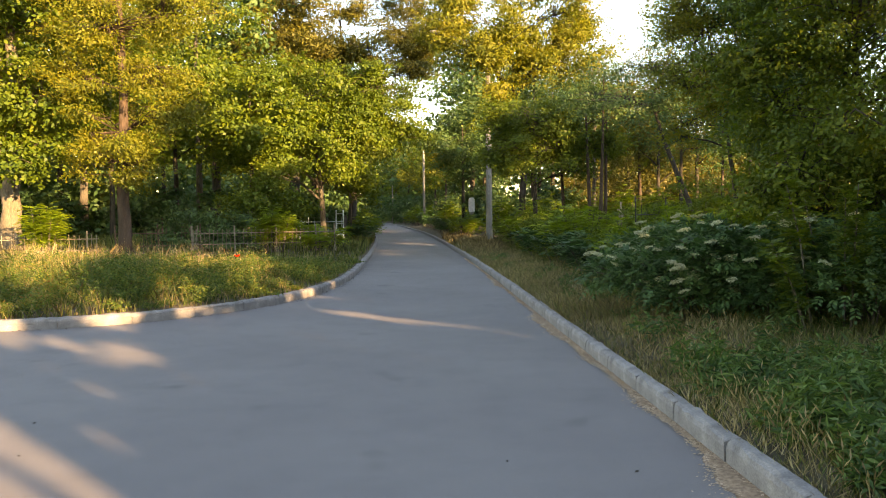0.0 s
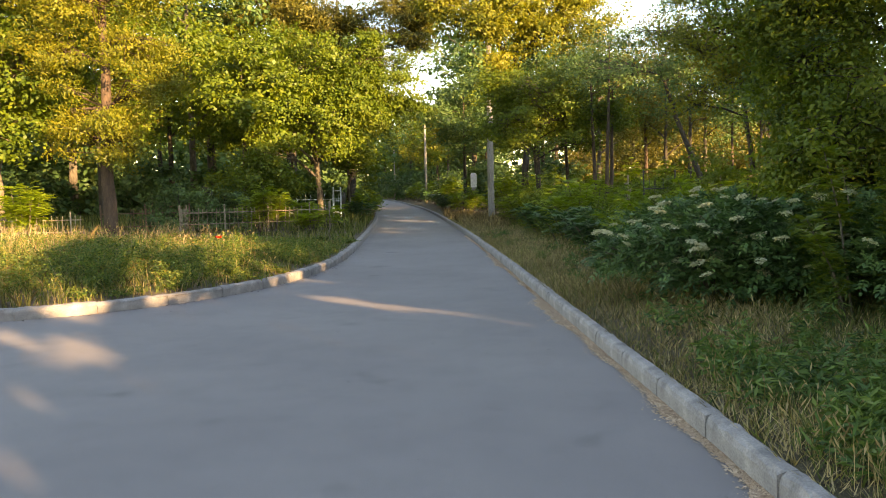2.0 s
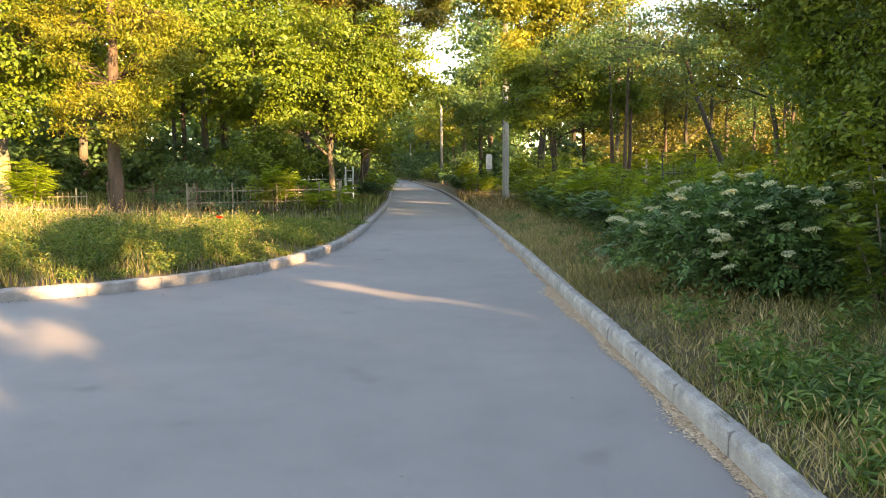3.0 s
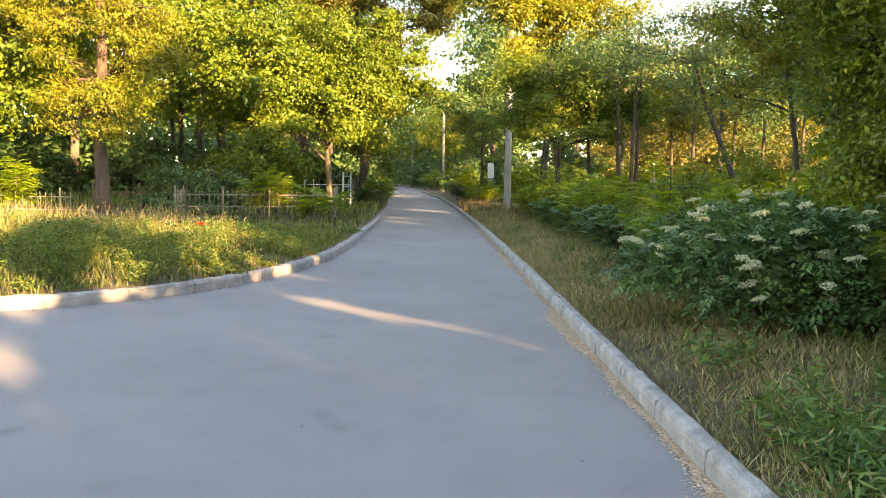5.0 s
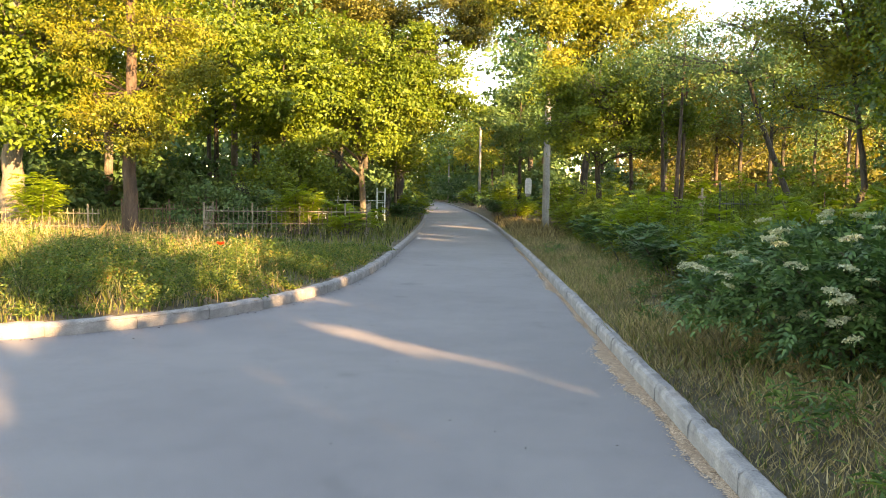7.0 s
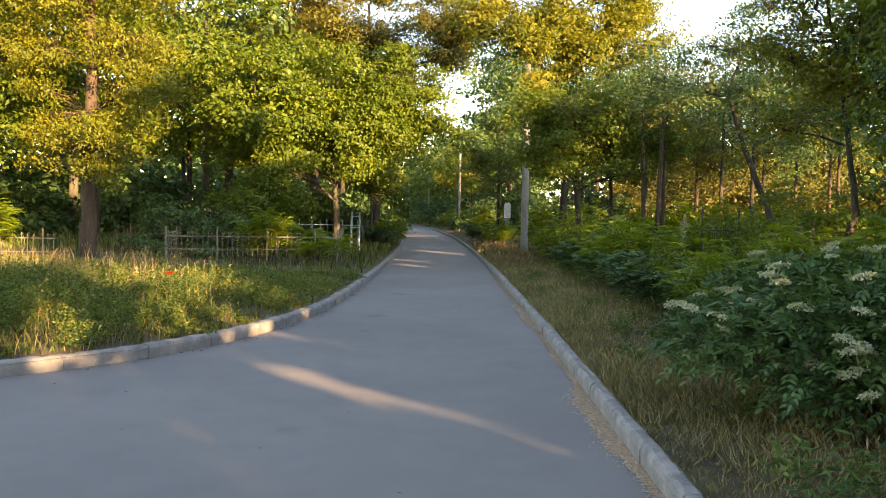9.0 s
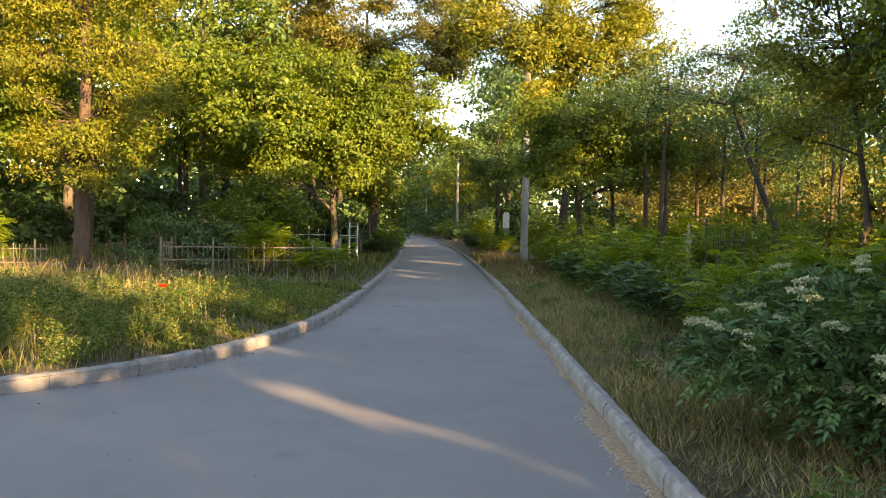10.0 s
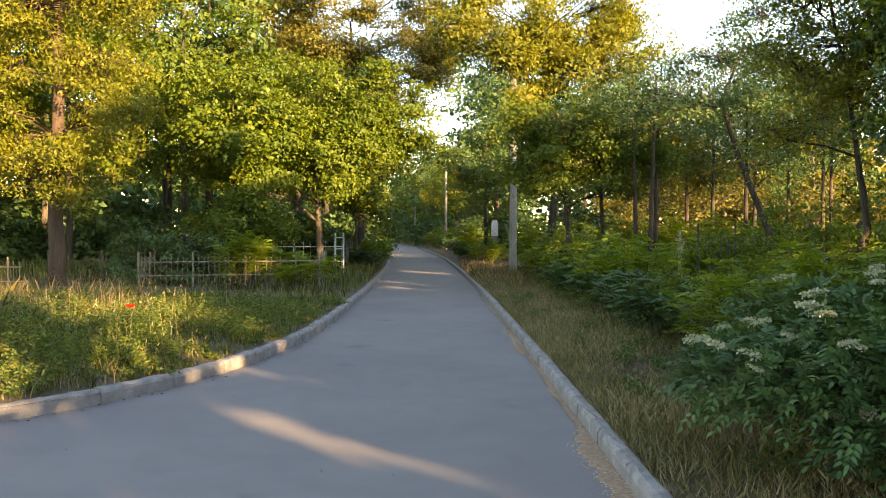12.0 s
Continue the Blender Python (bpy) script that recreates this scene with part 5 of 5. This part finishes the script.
def poppy(place):
    root = thing("poppy", place, "single red poppy in the long grass", "flower")
    V, F = [], []
    tube(V, F, [(0, 0, -0.6), (0.01, 0, -0.2), (0, 0, 0)], [0.004] * 3, 4)
    part("stem", mesh_of("stem", V, F, GRASS), root)
    rng = np.random.default_rng(4)
    for k in range(5):
        a = 2 * math.pi * k / 5
        c, s = math.cos(a), math.sin(a)
        pts = [(0, 0, 0)] + [(c * r - s * w, s * r + c * w, h) for r, w, h in ((0.03, -0.035, 0.015), (0.06, -0.03, 0.04), (0.07, 0, 0.05), (0.06, 0.03, 0.04), (0.03, 0.035, 0.015))]
        part("petal", mesh_of("petal", pts, [(0, 1, 2, 3), (0, 3, 4, 5)], POPPY), root)


poppy((-3.44, 15.82, 0.7))


# ---------------------------------------------------------------- kerbs
def stone_mesh(name, length, seed, rounded):
    """A kerb stone with worn edges, along x, its road face at y = 0."""
    rng = np.random.default_rng(seed)
    prof = [(0.0, -0.08), (0.0, KERB_H - 0.045), (0.012, KERB_H - 0.016), (0.04, KERB_H), (KERB_W - 0.03, KERB_H), (KERB_W, KERB_H - 0.02), (KERB_W, -0.08)]
    if rounded:
        prof = [(0.0, -0.08), (0.0, KERB_H - 0.05), (0.012, KERB_H - 0.015), (0.04, KERB_H), (KERB_W - 0.05, KERB_H), (KERB_W, KERB_H - 0.04), (KERB_W, -0.08)]
    V, F = [], []
    rows = 13
    for i in range(rows):
        e = (0.0015 if rounded else 0.004) if i in (0, rows - 1) else 0.0
        for (y, z) in prof:
            j = rng.normal(size=2) * (0.0026 if rng.random() < 0.9 else 0.008) if z > 0 else np.zeros(2)
            V.append((length * i / (rows - 1), y + e * (1 if y < 0.08 else -1) + j[0], z - (e if z > 0 else 0) + j[1]))
    m = len(prof)
    for i in range(rows - 1):
        for k in range(m - 1):
            a = i * m + k
            F.append((a, a + m, a + m + 1, a + 1))
    F.append(tuple(range(m)))
    F.append(tuple(range(rows * m - 1, (rows - 1) * m - 1, -1)))
    return mesh_of(name, V, F, CONCRETE)


def kerb(name, label, line, side, ymax, rounded):
    """side: +1 when the earth lies to the right of the line's run, -1 when to its left."""
    V, F = [], []
    for i, (x, y) in enumerate(line):
        t = line[min(i + 1, len(line) - 1)] - line[max(i - 1, 0)]
        t = t / np.linalg.norm(t)
        nn = np.array([t[1], -t[0]]) * side
        for o, z in ((0.015, -0.05), (0.015, KERB_H - 0.09), (KERB_W - 0.02, KERB_H - 0.09)):
            V.append((x + nn[0] * o, y + nn[1] * o, ROAD_Z + z))
    for i in range(len(line) - 1):
        for k in range(2):
            a = i * 3 + k
            F.append((a, a + 1, a + 4, a + 3))
    root = tagged(new(name, mesh_of(name, V, F, GRIT)), label, "kerb", kind="structure")
    stones = [stone_mesh("kerb_stone", 0.992, 400 + k + 10 * side, rounded) for k in range(5)]
    rng = random.Random(7 + side)
    V, F = [], []
    for i in range(len(line) - 1):
        p, q = line[i], line[i + 1]
        d = q - p
        ang = math.degrees(math.atan2(d[1], d[0]))
        m = pose(p[0], p[1], ROAD_Z + rng.uniform(-0.005, 0.005), rng.uniform(-1.5, 1.5), rng.uniform(-0.25, 0.25), ang + rng.uniform(-0.35, 0.35)) @ Matrix.Diagonal((np.linalg.norm(d), -side, 1, 1))
        if p[1] > ymax or p[0] < -16 or p[1] < -3:
            me = stones[i % 5]
            b = len(V)
            V.extend([m @ v.co for v in me.vertices])
            F.extend([tuple(b + w for w in f.vertices) for f in me.polygons])
        else:
            ob = part("kerb_stone", stones[rng.randrange(5)], root)
            ob.matrix_basis = m
    tagged(part("far_kerb_stones", mesh_of("far_kerb_stones", V, F, CONCRETE), root), kind="stuff")


kerb("kerb_right", "weathered grey concrete kerb with rounded edges", RIGHT_LINE, 1, 75, True)
kerb("kerb_left", "pale concrete kerb curving round the lawn", LEFT_LINE, -1, 75, False)


def grit():
    """Pale grit and seed husks washed against the foot of the kerb, and crumbs on the road."""
    rng = np.random.default_rng(501)
    n = 36000
    y = 2.0 + 26 * rng.random(n) ** 1.3
    band = 0.04 + 0.115 * np.clip(patch(y, y * 0, 1.7, 6) * 1.5 - 0.35, 0.05, 1) * np.clip((24 - y) / 8, 0.2, 1)
    o = np.abs(rng.normal(size=n)) * band * 0.6
    x = right_x(y) - 0.004 - o
    q = rng.uniform(0.005, 0.013, n)[:, None]
    a = rng.uniform(0, 6.28, n)
    u = np.stack([np.cos(a), np.sin(a), np.zeros(n)], axis=1) * q
    w = np.stack([-np.sin(a), np.cos(a), rng.uniform(-0.5, 0.5, n)], axis=1) * q * 0.6
    c = np.stack([x, y, ROAD_Z + 0.006 + rng.random(n) * 0.012 * np.exp(-o / 0.06)], axis=1)
    v = np.stack([c - u, c - w, c + u, c + w], axis=1).reshape(-1, 3)
    tagged(new("grit_strip", fast_mesh("grit_strip", v, 4, n, STRAWY)), "pale grit and seed husks along the kerb", "grit", kind="stuff")
    # dark flakes that draw a thin line along the curving kerb's foot
    k = rng.integers(0, len(LEFT_FINE), 5000)
    k = k[(LEFT_FINE[k, 0] > -9) & (LEFT_FINE[k, 1] < 24)]
    n = len(k)
    c = np.stack([LEFT_FINE[k, 0] + rng.normal(size=n) * 0.06 + 0.03, LEFT_FINE[k, 1] + rng.normal(size=n) * 0.05 - 0.03, np.full(n, ROAD_Z + 0.006)], axis=1)
    q = rng.uniform(0.006, 0.022, n)[:, None]
    a = rng.uniform(0, 6.28, n)
    u = np.stack([np.cos(a), np.sin(a), np.zeros(n)], axis=1) * q
    w = np.stack([-np.sin(a), np.cos(a), np.full(n, 0.3)], axis=1) * q * 0.6
    v = np.stack([c - u, c - w, c + u, c + w], axis=1).reshape(-1, 3)
    tagged(new("kerb_foot_flakes", fast_mesh("kerb_foot_flakes", v, 4, n, BARK_DARK)), "dark flakes along the foot of the curving kerb", "litter", kind="stuff")
    n = 220
    x, y = rng.uniform(-6, 1.7, n), rng.uniform(2, 22, n)
    q = rng.uniform(0.004, 0.02, n)[:, None]
    a = rng.uniform(0, 6.28, n)
    u = np.stack([np.cos(a), np.sin(a), np.zeros(n)], axis=1) * q
    w = np.stack([-np.sin(a), np.cos(a), np.full(n, 0.3)], axis=1) * q * 0.5
    c = np.stack([x, y, np.full(n, ROAD_Z + 0.006)], axis=1)
    v = np.stack([c - u, c - w, c + u, c + w], axis=1).reshape(-1, 3)
    tagged(new("road_litter", fast_mesh("road_litter", v, 4, n, BARK_DARK)), "dark crumbs and leaf bits on the asphalt", "litter", kind="stuff")


def grit_bed():
    """The thin uneven bed of husks that lies against the kerb's foot."""
    V, F = [], []
    ys = np.arange(2.0, 26.0, 0.08)
    wid = (0.03 + 0.15 * np.clip(patch(ys, ys * 0, 1.7, 6) * 1.5 - 0.35, 0.05, 1) * np.clip((24 - ys) / 8, 0.2, 1)) * (0.75 + 0.5 * patch(ys, ys * 0, 14.0, 9))
    for y, w in zip(ys, wid):
        x = float(right_x(y)) + 0.004
        for k, z in ((0, 0.016), (0.5, 0.012), (0.85, 0.007), (1.0, 0.001)):
            V.append((x - k * w, y, ROAD_Z + z))
    for i in range(len(ys) - 1):
        for k in range(3):
            a = 4 * i + k
            F.append((a, a + 4, a + 5, a + 1))
    tagged(new("grit_bed", mesh_of("grit_bed", V, F, GRIT, True)), "thin bed of tan grit and seed husks at the kerb's foot", "grit", kind="stuff")


grit_bed()
STRAWY = leaf_material("husks", [(0.1, (0.34, 0.22, 0.15)), (0.5, (0.53, 0.37, 0.26)), (0.9, (0.70, 0.53, 0.40))], 0.1, patch=4.0)
grit()
